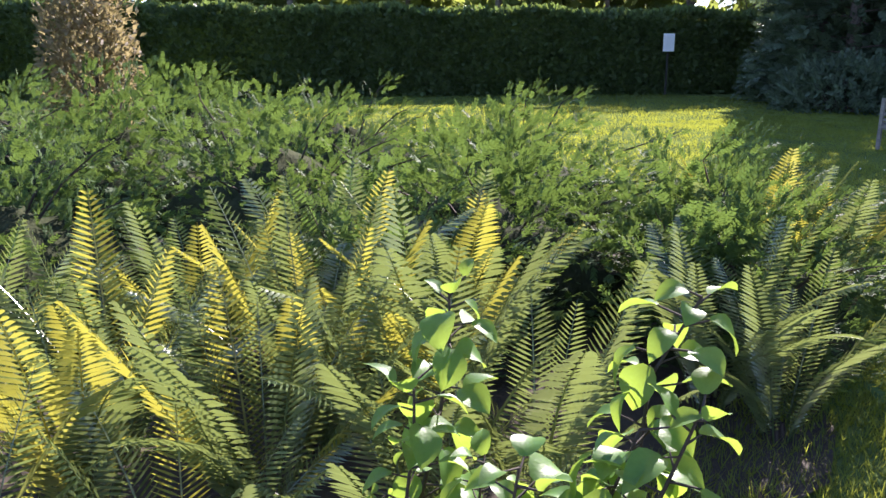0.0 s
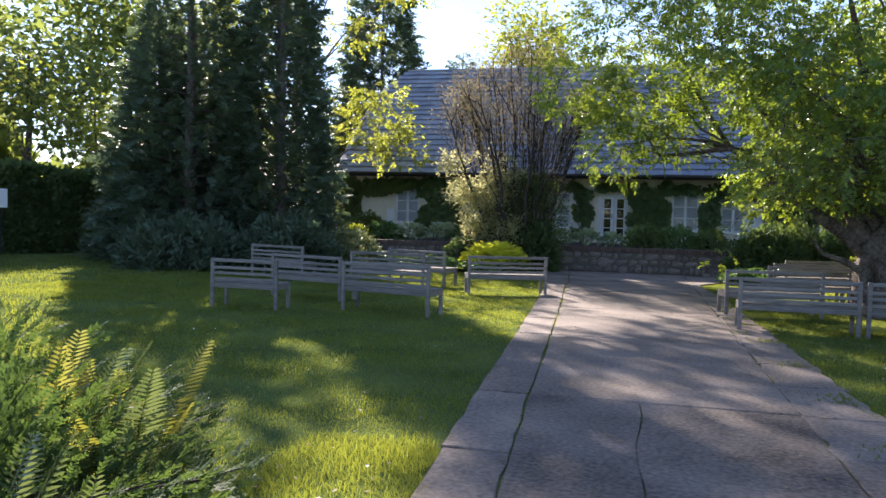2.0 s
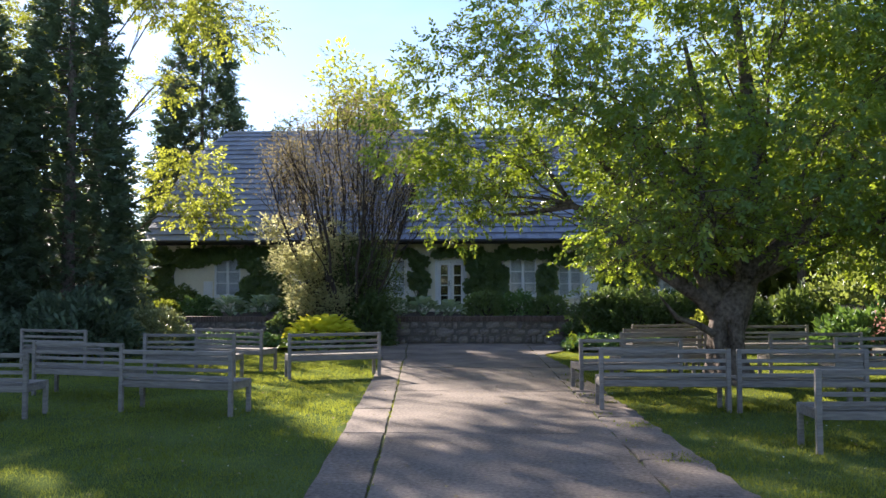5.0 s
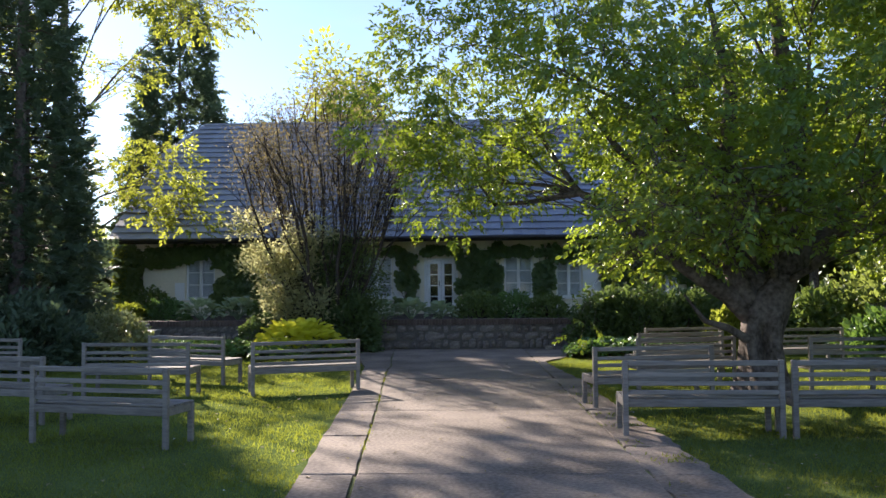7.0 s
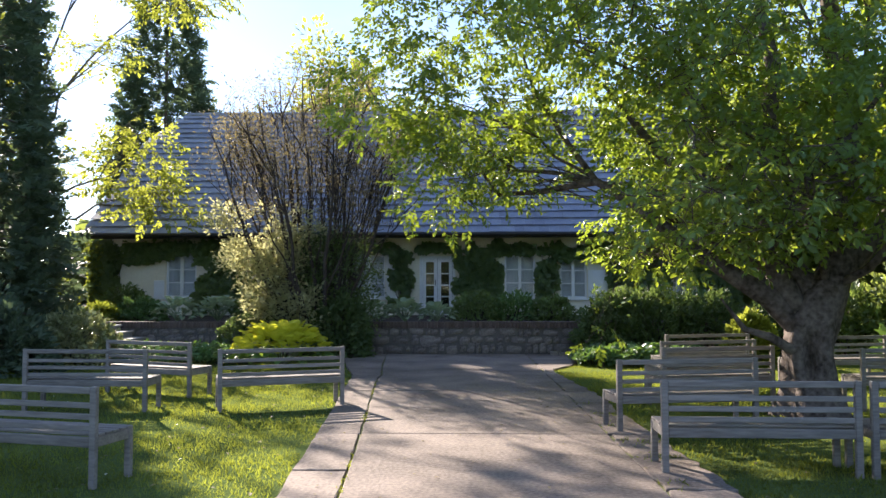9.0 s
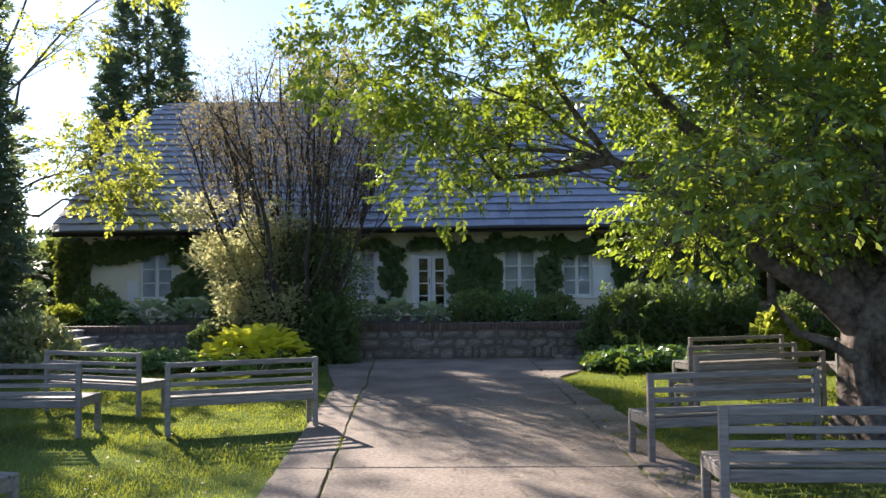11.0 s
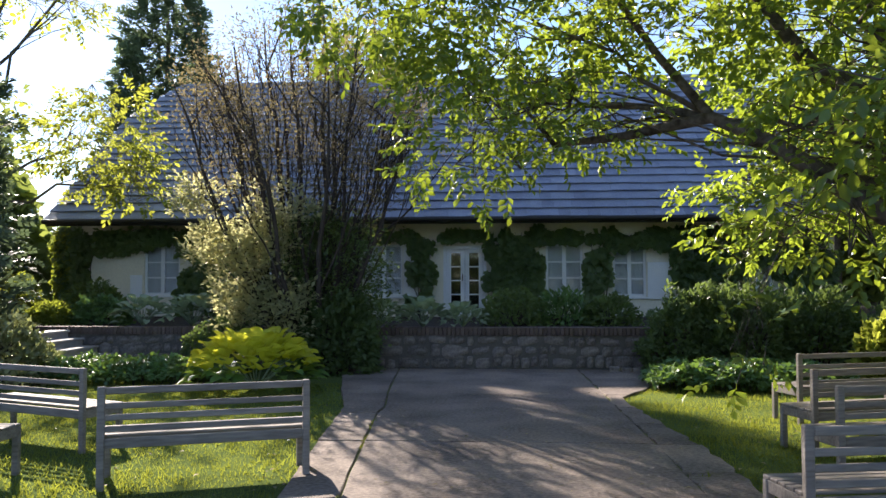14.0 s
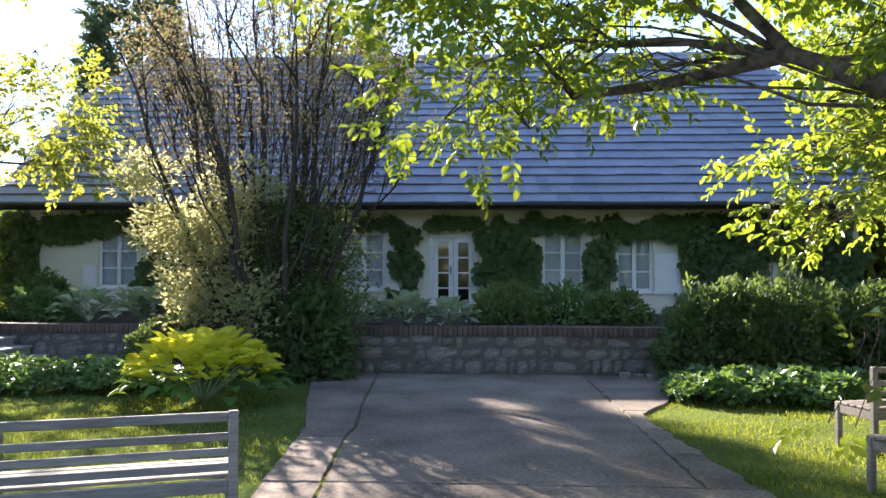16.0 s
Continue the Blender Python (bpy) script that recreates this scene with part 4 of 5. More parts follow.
def plain_tree(name, label, base, h, r, mat, size=0.3, density=1.0, per=10, spread=0.4, trunk=0.2):
    """A round-headed garden tree of six lobes."""
    q = random.Random(int(base[0] * 31 + base[1] * 7))
    lobes = [((q.uniform(-0.5, 0.5) * r, q.uniform(-0.5, 0.5) * r, h * q.uniform(0.45, 0.85)), (r * q.uniform(0.45, 0.65), r * q.uniform(0.45, 0.65), h * q.uniform(0.14, 0.2)), 1.2) for _ in range(7)]
    return broad_tree(name, label, base, [(0, 0, -0.1), (0.05, 0, h * 0.25), (0.1, 0.1, h * 0.5), (0, 0.1, h * 0.8)], [trunk, trunk * 0.8, trunk * 0.6, 0.04], lobes, mat, BARK, size, per, spread, density, twig=0.01, many=30, shape=tiny_leaf(0.6))


plain_tree("garden_tree", "yellow-green tree showing above the roof ridge", (-6.5, 47, 0.7), 14.5, 3.6, LEAF_ASH, 0.34, 1.2)
plain_tree("garden_tree", "small bright yellow-green tree behind the hedge", (-21.5, 27.5, 0), 7.4, 2.9, LEAF_ASH, 0.2, 3.2, 10, 0.3, 0.09)
for x, y, h, r in ((-27, 30, 11, 4), (-33, 23, 13, 5), (-38, 14, 12, 5), (-24, 38, 14, 5), (-36, 33, 15, 6), (-41, 4, 13, 5), (-30, 42, 16, 6), (-44, 24, 15, 6)):
    plain_tree("garden_tree", "tall mixed green tree beyond the hedge", (x, y, 0), h, r, LEAF_WOOD, 0.48, 0.6, 9, 0.55)
for x, y, h, r in ((14, 24, 10, 4.2), (18, 32, 13, 5), (12.5, 33.5, 9, 3.2), (21, 22, 12, 5), (16, 17, 9, 3.8), (26, 30, 14, 6), (14, 44, 13, 5), (4, 54, 12, 5), (24, 12, 11, 5), (30, 20, 13, 6)):
    plain_tree("garden_tree", "large green tree at the garden edge", (x, y, 0), h, r, LEAF_WOOD, 0.48, 0.85, 9, 0.5)
mound("weeping_tree", "small weeping tree with reddish hanging foliage", "tree", (-13.9, 1.3, 0), (0.85, 0.85, 3.9), RUSSET, 5200, 0.13, small_leaf(0.5), inner=0.5)



def far_woods(name, label, arc0, arc1, dist, height, n, mat):
    """Distant woodland as leaf clumps along an arc round the garden."""
    a = rng.uniform(arc0, arc1, n)
    top = height * (0.72 + 0.2 * np.sin(a * 17) + 0.14 * np.sin(a * 41 + 1) + 0.08 * np.sin(a * 97))
    z = top * rng.random(n) ** 0.7
    r = dist + rng.uniform(-4, 4, n)
    p = np.stack([np.sin(a) * r, 10 + np.cos(a) * r, z], 1)
    d = rng.normal(size=(n, 3))
    tagged(new(name, scatter(name, [(0, 0, 0), (-0.35, 0.5, 0.05), (0, 1, 0), (0.35, 0.5, 0.05)], [(0, 2, 1), (0, 3, 2)], frames_from(d, rng.normal(size=(n, 3)) + np.array([0, 0, 0.6]), rng.uniform(0.5, 1.3, n)), p, mat)), label, "woods", kind="stuff")


far_woods("far_woods", "distant mixed green woodland round the garden", -1.9, -0.32, 52, 9, 30000, LEAF_WOOD)
far_woods("far_woods", "distant mixed green woodland round the garden", 0.25, 2.2, 44, 10, 30000, LEAF_WOOD)
far_woods("far_woods", "distant mixed green woodland round the garden", -0.32, 0.25, 64, 9, 10000, LEAF_WOOD)
far_woods("far_woods", "distant mixed green woodland round the garden", 2.2, 4.4, 75, 9, 14000, LEAF_WOOD)

# ---- shrubs by the terrace ----
vase = thing("vase_shaped_shrub", "tall many-stemmed shrub with sparse russet and sage leaves", "shrub", (-3.6, 24.75, 0))
stems, tips, sage_tips, dark_tips = Sticks(), [], [], []


def fan_stem(a, b, r0, r1):
    """A stem that leaves upright-outward and curves up."""
    a, b = Vector(a), Vector(b)
    m = a.lerp(b, 0.5) + Vector(((b.x - a.x) * 0.1, (b.y - a.y) * 0.1, -0.03 * (b.z - a.z)))
    q = []
    for k in range(8):
        t = k / 7
        p = a * (1 - t) ** 2 + m * 2 * t * (1 - t) + b * t * t
        q.append(p + Vector([random.uniform(-0.07, 0.07) for _ in range(3)]) * (1 if 0 < k < 7 else 0))
    stems.add(q, [r0 + (r1 - r0) * k / 7 for k in range(8)], 6)
    return q


for i in range(17):
    a = i * 2.399
    u = math.sqrt((i + 0.8) / 17)
    end = Vector((-0.4 + math.cos(a) * 2.75 * u, math.sin(a) * 1.4 * u, 7.0 - 2.3 * u * u + random.uniform(-0.35, 0.3)))
    q = fan_stem((math.cos(a) * 0.3, math.sin(a) * 0.2, 0), end, random.uniform(0.05, 0.095), 0.012)
    branches = [q]
    for k in (2, 3, 4, 5, 6):
        e = q[k].lerp(end, random.uniform(0.45, 0.8)) + Vector((random.gauss(0, 0.5), random.gauss(0, 0.35), random.uniform(0.1, 0.8)))
        branches.append(fan_stem(q[k], e, 0.022, 0.006))
    for br in branches:
        for k in range(3, 8):
            for _ in range(2):
                e = br[k] + Vector((random.gauss(0, 0.17), random.gauss(0, 0.17), random.uniform(0.05, 0.42)))
                stems.add([br[k], e], [0.005, 0.002], 4)
                if e.z > 3.3 or random.random() < 0.25:
                    tips.append(tuple(e))
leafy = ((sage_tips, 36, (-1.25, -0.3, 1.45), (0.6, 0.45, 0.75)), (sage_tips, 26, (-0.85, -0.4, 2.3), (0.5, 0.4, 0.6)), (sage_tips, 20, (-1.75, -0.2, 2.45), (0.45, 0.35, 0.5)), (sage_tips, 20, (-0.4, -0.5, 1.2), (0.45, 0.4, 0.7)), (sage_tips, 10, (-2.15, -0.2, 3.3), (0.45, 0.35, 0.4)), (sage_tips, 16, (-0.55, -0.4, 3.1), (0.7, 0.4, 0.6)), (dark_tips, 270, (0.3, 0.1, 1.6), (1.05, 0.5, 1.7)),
         (tips, 80, (-1.95, -0.1, 5.2), (0.9, 0.6, 0.85)), (tips, 110, (1.55, -0.1, 4.6), (0.85, 0.6, 1.25)), (tips, 70, (0.3, -0.3, 4.6), (1.0, 0.6, 1.0)), (tips, 60, (-0.7, 0.1, 6.5), (1.2, 0.8, 0.5)), (tips, 40, (0.9, -0.2, 3.4), (0.8, 0.5, 0.7)))
for bag, n, c, r in leafy:
    for p in in_lobe(n, c, r, 0.3):
        p[2] = max(p[2], 0.25)
        bag.append(tuple(p))
        stems.add(bent((p[0] * 0.35, p[1] * 0.3, p[2] * 0.35) if c[2] < 4 else (p[0] * 0.8 + random.gauss(0, 0.15), p[1] * 0.7, p[2] - random.uniform(0.5, 1.1)), p, 0.05, 4, 0.04), [0.009, 0.007, 0.005, 0.003, 0.001], 4)
tagged(child("branchwork", stems.mesh("branchwork", TWIG), vase), kind="stuff")
child("russet_foliage", leaves_at("russet_foliage", np.array(tips), 12, 0.14, 0.08, small_leaf(0.42), RUSSET, 0.8, -0.5), vase, "sparse russet leaves")
child("sage_foliage", leaves_at("sage_foliage", np.array(sage_tips), 60, 0.15, 0.115, small_leaf(0.5), SAGE, 0.8, -0.35), vase, "pale sage-green lower leaves")
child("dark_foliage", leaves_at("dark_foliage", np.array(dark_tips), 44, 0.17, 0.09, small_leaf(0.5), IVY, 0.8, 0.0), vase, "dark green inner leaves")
mound("dark_shrub", "dark dense evergreen shrub at the shrub foot", "shrub", (-3.1, 24.5, 0), (0.8, 0.55, 1.45), HEDGE, 3000, 0.16, small_leaf(0.45))
mound("clipped_ball", "low rounded dark box bush before the wall", "shrub", (-5.3, 24.5, 0), (0.75, 0.6, 0.95), HEDGE, 4200, 0.07, small_leaf(0.6), inner=0.85)
for x, y, rx, ry, rz in ((3.45, 24.75, 0.95, 0.65, 1.55), (4.3, 24.5, 1.1, 0.8, 1.65), (5.6, 24.7, 1.1, 0.7, 1.5), (7.2, 24.4, 1.2, 0.9, 1.4)):
    mound("dark_shrub", "dense dark green shrub before the wall", "shrub", (x, y, 0), (rx, ry, rz), HEDGE, 4600, 0.12, small_leaf(0.5))
mound("variegated_bush", "variegated cream and green bush beside the steps", "shrub", (-8.55, 22.6, 0), (1.2, 0.8, 1.1), VARIEG, 4200, 0.12, small_leaf(0.6))
mound("dark_shrub", "dark spreading shrub under the conifers", "shrub", (-9.6, 20.6, 0), (1.6, 1.2, 1.5), NEEDLE, 4200, 0.2, tiny_leaf(0.4))
mound("dark_shrub", "dark spreading shrub under the conifers", "shrub", (-12.2, 19.4, 0), (1.9, 1.3, 1.4), NEEDLE, 4200, 0.2, tiny_leaf(0.4))
for x0, x1, y0, y1, h, n in ((-9.5, -4.6, 22.4, 24.0, 0.42, 9000), (2.15, 5.4, 22.1, 23.7, 0.42, 7600)):
    t = thing("ground_cover", "glossy leafy evergreen ground cover patch", "plant", ((x0 + x1) / 2, (y0 + y1) / 2, 0))
    u, w = rng.uniform(-1, 1, n), rng.uniform(-1, 1, n)
    keep = u ** 4 + w ** 4 < 0.9 + 0.1 * np.sin(u * 9)
    u, w = u[keep], w[keep]
    top = h * (1 - 0.75 * np.maximum(np.abs(u) ** 5, np.abs(w) ** 4)) * (0.85 + 0.2 * np.sin(u * 13) * np.cos(w * 5))
    p = np.stack([u * (x1 - x0) / 2, w * (y1 - y0) / 2, top * (1 - 0.35 * rng.random(len(u)) ** 2)], 1)
    d = rng.normal(size=(len(u), 3)) * np.array([1, 1, 0.5])
    ups = rng.normal(size=(len(u), 3)) * 0.5 + np.array([0, 0, 1])
    st = Sticks()
    for q in p[:160]:
        st.add([(q[0] * 0.96, q[1] * 0.96, 0), tuple(q)], [0.006, 0.003], 4)
    tagged(child("stem_mass", st.mesh("stem_mass", TWIG), t), kind="stuff")
    child("foliage", scatter("foliage", *small_leaf(0.6), frames_from(d, ups, 0.1 * rng.uniform(0.7, 1.4, len(u))), p, COVER), t)


def leaf_object_mesh(name, width, mat, fold=0.14, droop=0.3, n=6):
    """A broad leaf one long with ribs and a drooping tip."""
    v, f = [], []
    for i in range(n + 1):
        s = i / n
        w = width / 2 * math.sin(math.pi * min(1, s * 0.93 + 0.05)) ** 0.75 * (1.1 - 0.25 * s)
        if i == n:
            w = 0.005
        z = 0.12 * math.sin(s * 2.2) - droop * s * s
        for k in (-1, -0.5, 0, 0.5, 1):
            v.append((w * k, s, z + fold * abs(k) ** 1.3 * w * 2 + 0.012 * math.sin(i * 2 + k * 3)))
    for i in range(n):
        for k in range(4):
            a = i * 5 + k
            f.append((a, a + 1, a + 6, a + 5))
    return mesh_of(name, v, f, mat, True)


def hosta(base, radius, height, leaf_mats, n, label, size=0.3, low_mat=None):
    """A mounded hosta, each leaf a part."""
    t = thing("hosta", label, "plant", base)
    kinds = [leaf_object_mesh("leaf", w, m, 0.2, 0.1) for m in leaf_mats for w in (0.92, 1.1)]
    lows = [leaf_object_mesh("leaf", w, low_mat or leaf_mats[-1]) for w in (0.7, 0.85)]
    for i in range(n):
        u = (i + 0.5) / n
        a = i * 2.39996 + random.uniform(-0.2, 0.2)
        rad = radius * (0.12 + 0.72 * math.sqrt(u)) * random.uniform(0.9, 1.1)
        z = height * math.sqrt(max(0.02, 1 - 0.9 * u)) * random.uniform(0.82, 1.02) - 0.08
        me = random.choice(lows if u > 0.78 else kinds)
        ob = new("leaf", me)
        ob.parent = t
        s = size * random.uniform(0.8, 1.25)
        tilt = 50 - 52 * u + random.uniform(-16, 16)
        ob.matrix_basis = pose(math.cos(a) * rad * 0.8, math.sin(a) * rad * 0.8, max(z, 0.06), 0, 0, math.degrees(a) - 90 + random.uniform(-25, 25)) @ pose(0, 0, 0, tilt, random.uniform(-18, 18), 0) @ Matrix.Scale(s, 4)
    st = Sticks()
    for i in range(24):
        a = i * 2.4
        st.add([(0, 0, 0), (math.cos(a) * radius * 0.35, math.sin(a) * radius * 0.35, height * 0.45), (math.cos(a) * radius * 0.6, math.sin(a) * radius * 0.6, height * 0.6)], [0.012, 0.009, 0.006], 5)
    tagged(child("stalk_mass", st.mesh("stalk_mass", HOSTA_GREEN), t), kind="stuff")
    return t


hosta((-3.85, 22.1, 0), 1.35, 0.9, [HOSTA_GOLD], 290, "large golden-yellow hosta mound glowing in sun", 0.23, LIME_LEAF)
for x, y, r, h, n in ((-2.5, 25.95, 0.75, 0.55, 60), (-1.6, 25.85, 0.7, 0.55, 60), (-0.8, 25.9, 0.6, 0.48, 50), (-7.6, 26.3, 0.8, 0.6, 55), (-6.5, 26.2, 0.8, 0.65, 55)):
    hosta((x, y, TERRACE_Z), r, h, [HOSTA_GREEN], n, "grey-green hosta growing on the terrace edge", 0.2)
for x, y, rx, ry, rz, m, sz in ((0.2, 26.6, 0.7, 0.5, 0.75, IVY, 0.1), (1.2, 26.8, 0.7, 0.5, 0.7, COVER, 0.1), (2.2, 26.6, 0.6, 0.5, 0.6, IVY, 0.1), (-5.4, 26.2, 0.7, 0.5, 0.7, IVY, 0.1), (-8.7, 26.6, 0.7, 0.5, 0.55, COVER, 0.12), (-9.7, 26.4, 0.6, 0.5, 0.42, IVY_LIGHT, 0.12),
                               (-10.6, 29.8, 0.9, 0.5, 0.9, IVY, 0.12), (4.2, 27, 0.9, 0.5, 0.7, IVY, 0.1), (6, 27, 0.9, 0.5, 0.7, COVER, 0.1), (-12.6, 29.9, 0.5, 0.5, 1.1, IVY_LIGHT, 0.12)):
    mound("terrace_shrub", "low leafy shrub planted on the terrace", "shrub", (x, y, TERRACE_Z), (rx, ry, rz), m, 1900, sz, small_leaf(0.55))
for x, y, rx, rz, m in ((9.5, 21.7, 1.5, 1.1, COVER), (11.5, 20.2, 1.6, 1.0, LEAF_WOOD), (10.5, 23.5, 2.0, 2.6, LEAF_WOOD), (13, 22, 2.2, 2.8, LEAF_WOOD), (8.6, 23.8, 1.2, 1.5, IVY), (6.0, 22.9, 0.5, 1.0, LEAF_ASH)):
    mound("garden_shrub", "leafy green shrub at the lawn edge", "shrub", (x, y, 0), (rx, rx * 0.8, rz), m, 3600, 0.17, tiny_leaf(0.55))
mound("flowering_shrub", "small shrub with salmon pink flowers", "shrub", (9.3, 20.6, 0), (0.4, 0.4, 1.2), PINK, 220, 0.08, small_leaf(0.7))


# ---- climbing ivy ----
def ivy(x0, x1, z0, z1, n, mat=None, label="dark climbing ivy covering the house wall", depth=0.16):
    """Leaves over a ragged patch of the front wall, with stems."""
    t = thing("climbing_ivy", label, "climber", ((x0 + x1) / 2, FRONT - 0.02, TERRACE_Z))
    u, w = rng.uniform(-1, 1, n), rng.uniform(-1, 1, n)
    edge = np.maximum(np.abs(u), np.abs(w))
    rag = np.array([noise.noise((x0 + a * 2.5, b * 2.5, z0)) for a, b in zip(u * (x1 - x0) / 2, w * (z1 - z0) / 2)])
    keep = edge + rag * 0.95 < 0.93
    u, w = u[keep], w[keep]
    n = len(u)
    p = np.stack([u * (x1 - x0) / 2 * 1.12, -rng.random(n) * depth, (z0 + z1) / 2 - TERRACE_Z + w * (z1 - z0) / 2 * 1.06], 1)
    d = np.stack([rng.normal(size=n) * 0.6, -0.35 - 0.3 * rng.random(n), -0.8 + rng.normal(size=n) * 0.5], 1)
    ups = np.stack([rng.normal(size=n) * 0.4, -1 + 0 * u, 0.5 + rng.normal(size=n) * 0.4], 1)
    child("foliage", scatter("foliage", *tiny_leaf(0.85), frames_from(d, ups, 0.14 * rng.uniform(0.6, 1.5, n)), p, mat or IVY), t)
    st = Sticks()
    for _ in range(4):
        sx = random.uniform(-0.3, 0.3) * (x1 - x0)
        st.add(bent((sx, 0.0, 0 if z0 < 1.5 else z0 + 0.1 - TERRACE_Z), (sx + random.uniform(-0.4, 0.4), -0.01, z1 - TERRACE_Z - 0.15), 0, 5, 0.02), [0.02, 0.018, 0.015, 0.012, 0.009, 0.005], 5)
    tagged(child("twig_mass", st.mesh("twig_mass", TWIG), t), kind="stuff")


ivy(-12.0, -11.15, 0.8, 3.2, 1900)
ivy(-12.15, -11.75, 0.9, 3.1, 700, IVY_LIGHT, "ivy on the house corner, sunlight painted as yellow-green")
ivy(-11.0, -9.6, 2.5, 3.1, 1100)
ivy(-9.8, -8.4, 2.62, 3.15, 900)
ivy(-8.62, -6.7, 0.9, 3.15, 4200)
ivy(-5.6, -3.8, 1.0, 3.15, 3600)
ivy(-3.9, -2.5, 2.76, 3.12, 700)
ivy(-2.42, -1.76, 1.2, 3.05, 1500)
ivy(-1.8, -0.3, 2.8, 3.1, 500)
ivy(-0.36, 1.0, 0.85, 3.15, 4200)
ivy(0.9, 2.3, 2.72, 3.1, 700)
ivy(2.16, 2.8, 1.0, 2.9, 1200)
ivy(2.6, 4.5, 2.55, 3.1, 1500)
ivy(4.42, 6.2, 0.85, 3.1, 4200)
ivy(6.1, 8.5, 2.1, 3.1, 2400)
ivy(7.0, 8.6, 0.85, 2.3, 2400)


# ---- the planted bed by the path ----
def juniper(x, y, rx, ry, rz, n):
    """A spreading juniper: arching plumes, each set with feathery shoots."""
    t = thing("spreading_juniper", "bushy green spreading juniper in the bed", "shrub", (x, y, 0), group="spreading junipers")
    plumes, each = max(20, n // 52), 30
    pos, dirs, ups = [], [], []
    st = Sticks()
    for i in range(plumes):
        a, up = random.uniform(0, 6.283), random.random() ** 0.75
        out = Vector((math.cos(a) * math.sqrt(1 - up * up), math.sin(a) * math.sqrt(1 - up * up), up))
        reach = random.uniform(0.8, 1.12)
        end = Vector((out.x * rx, out.y * ry, 0.12 + out.z * (rz - 0.1))) * reach
        lean = Vector((out.x * 0.8 + 0.3, out.y * 0.8 + 0.1, 0.3))
        q = [Vector((0, 0, 0)).lerp(end, s) + Vector((0, 0, 0.16 * math.sin(math.pi * s))) for s in (0, 0.4, 0.7)] + [end, end + lean.normalized() * 0.2]
        if i % 4 == 0:
            st.add(q, [0.014, 0.01, 0.008, 0.005, 0.002], 4)
        for k in range(each):
            s = 1.3 + 2.7 * (k / each) ** 0.7
            j = min(int(s), 3)
            p = q[j].lerp(q[j + 1], s - j)
            d = (q[j + 1] - q[j]).normalized()
            side = Vector((random.gauss(0, 1), random.gauss(0, 1), random.gauss(0, 0.6)))
            pos.append(p + side * 0.055)
            dirs.append(d * 0.9 + side * 0.5 + Vector((0.1, 0, 0.15)))
            ups.append(Vector((0, 0, 0.8)) + side * 0.6)
    for _ in range(int(len(pos) * 0.25)):
        a, up = random.uniform(0, 6.283), random.random() ** 0.8
        out = Vector((math.cos(a) * math.sqrt(1 - up * up), math.sin(a) * math.sqrt(1 - up * up), up))
        k = random.uniform(0.55, 0.9) * (1 + 0.15 * math.sin(a * 5 + x))
        pos.append(Vector((out.x * rx, out.y * ry, out.z * rz)) * k)
        dirs.append(out + Vector((random.gauss(0, 0.5), random.gauss(0, 0.5), random.gauss(0.2, 0.4))))
        ups.append(Vector((random.gauss(0, 0.5), random.gauss(0, 0.5), 1)))
    n = len(pos)
    child("foliage", scatter("foliage", *spray_shape(5, 0.12, 0.36), frames_from(np.array(dirs), np.array(ups), 0.108 * rng.uniform(0.6, 1.3, n)), np.array(pos), JUNIPER), t)
    # Added shell under the plumes; its dark colour stands for inner shade.
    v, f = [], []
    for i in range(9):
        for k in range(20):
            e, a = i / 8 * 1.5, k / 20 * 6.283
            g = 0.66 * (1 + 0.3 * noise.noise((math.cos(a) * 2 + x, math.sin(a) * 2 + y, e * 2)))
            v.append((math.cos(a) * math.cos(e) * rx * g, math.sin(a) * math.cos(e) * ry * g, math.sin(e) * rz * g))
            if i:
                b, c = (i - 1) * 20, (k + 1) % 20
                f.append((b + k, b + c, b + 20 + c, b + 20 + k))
    child("inner_growth", mesh_of("inner_growth", v, f, SHADE_CORE, True), t, "dark added shell standing for shade inside the juniper")
    tagged(child("branchwork", st.mesh("branchwork", TWIG), t), kind="stuff")


for x, y, rx, ry, rz, n in ((-3.5, 2.1, 1.2, 1.2, 1.0, 3400), (-2.75, 3.3, 0.95, 0.95, 0.85, 3400), (-4.9, 3.3, 1.5, 1.3, 1.05, 3400), (-5.2, 1.2, 1.4, 1.4, 1.1, 3400), (-7.0, 2.6, 1.6, 1.4, 1.12, 3000),
                            (-7.4, 0.4, 1.7, 1.6, 1.18, 3000), (-9.4, 1.8, 1.7, 1.6, 1.2, 2400), (-9.6, -0.6, 1.7, 1.6, 1.25, 2400), (-4.6, -0.7, 1.4, 1.3, 0.95, 3000), (-6.8, -1.8, 1.7, 1.6, 1.0, 2200), (-2.9, 1.0, 0.8, 0.8, 0.75, 1800), (-2.0, 2.7, 0.75, 0.8, 0.72, 3000)):
    juniper(x, y, rx, ry, rz, n)
bedv = [(-5.9 + 4.8 * math.cos(a) * (1 + 0.06 * math.sin(a * 5)), 0.9 + 3.6 * math.sin(a) * (1 + 0.05 * math.cos(a * 7)), 0.02) for a in np.linspace(0, 2 * math.pi, 48, endpoint=False)]
tagged(new("bed_soil", mesh_of("bed_soil", bedv, [tuple(range(48))], SOIL)), "dark soil of the planted bed", "soil", kind="structure")


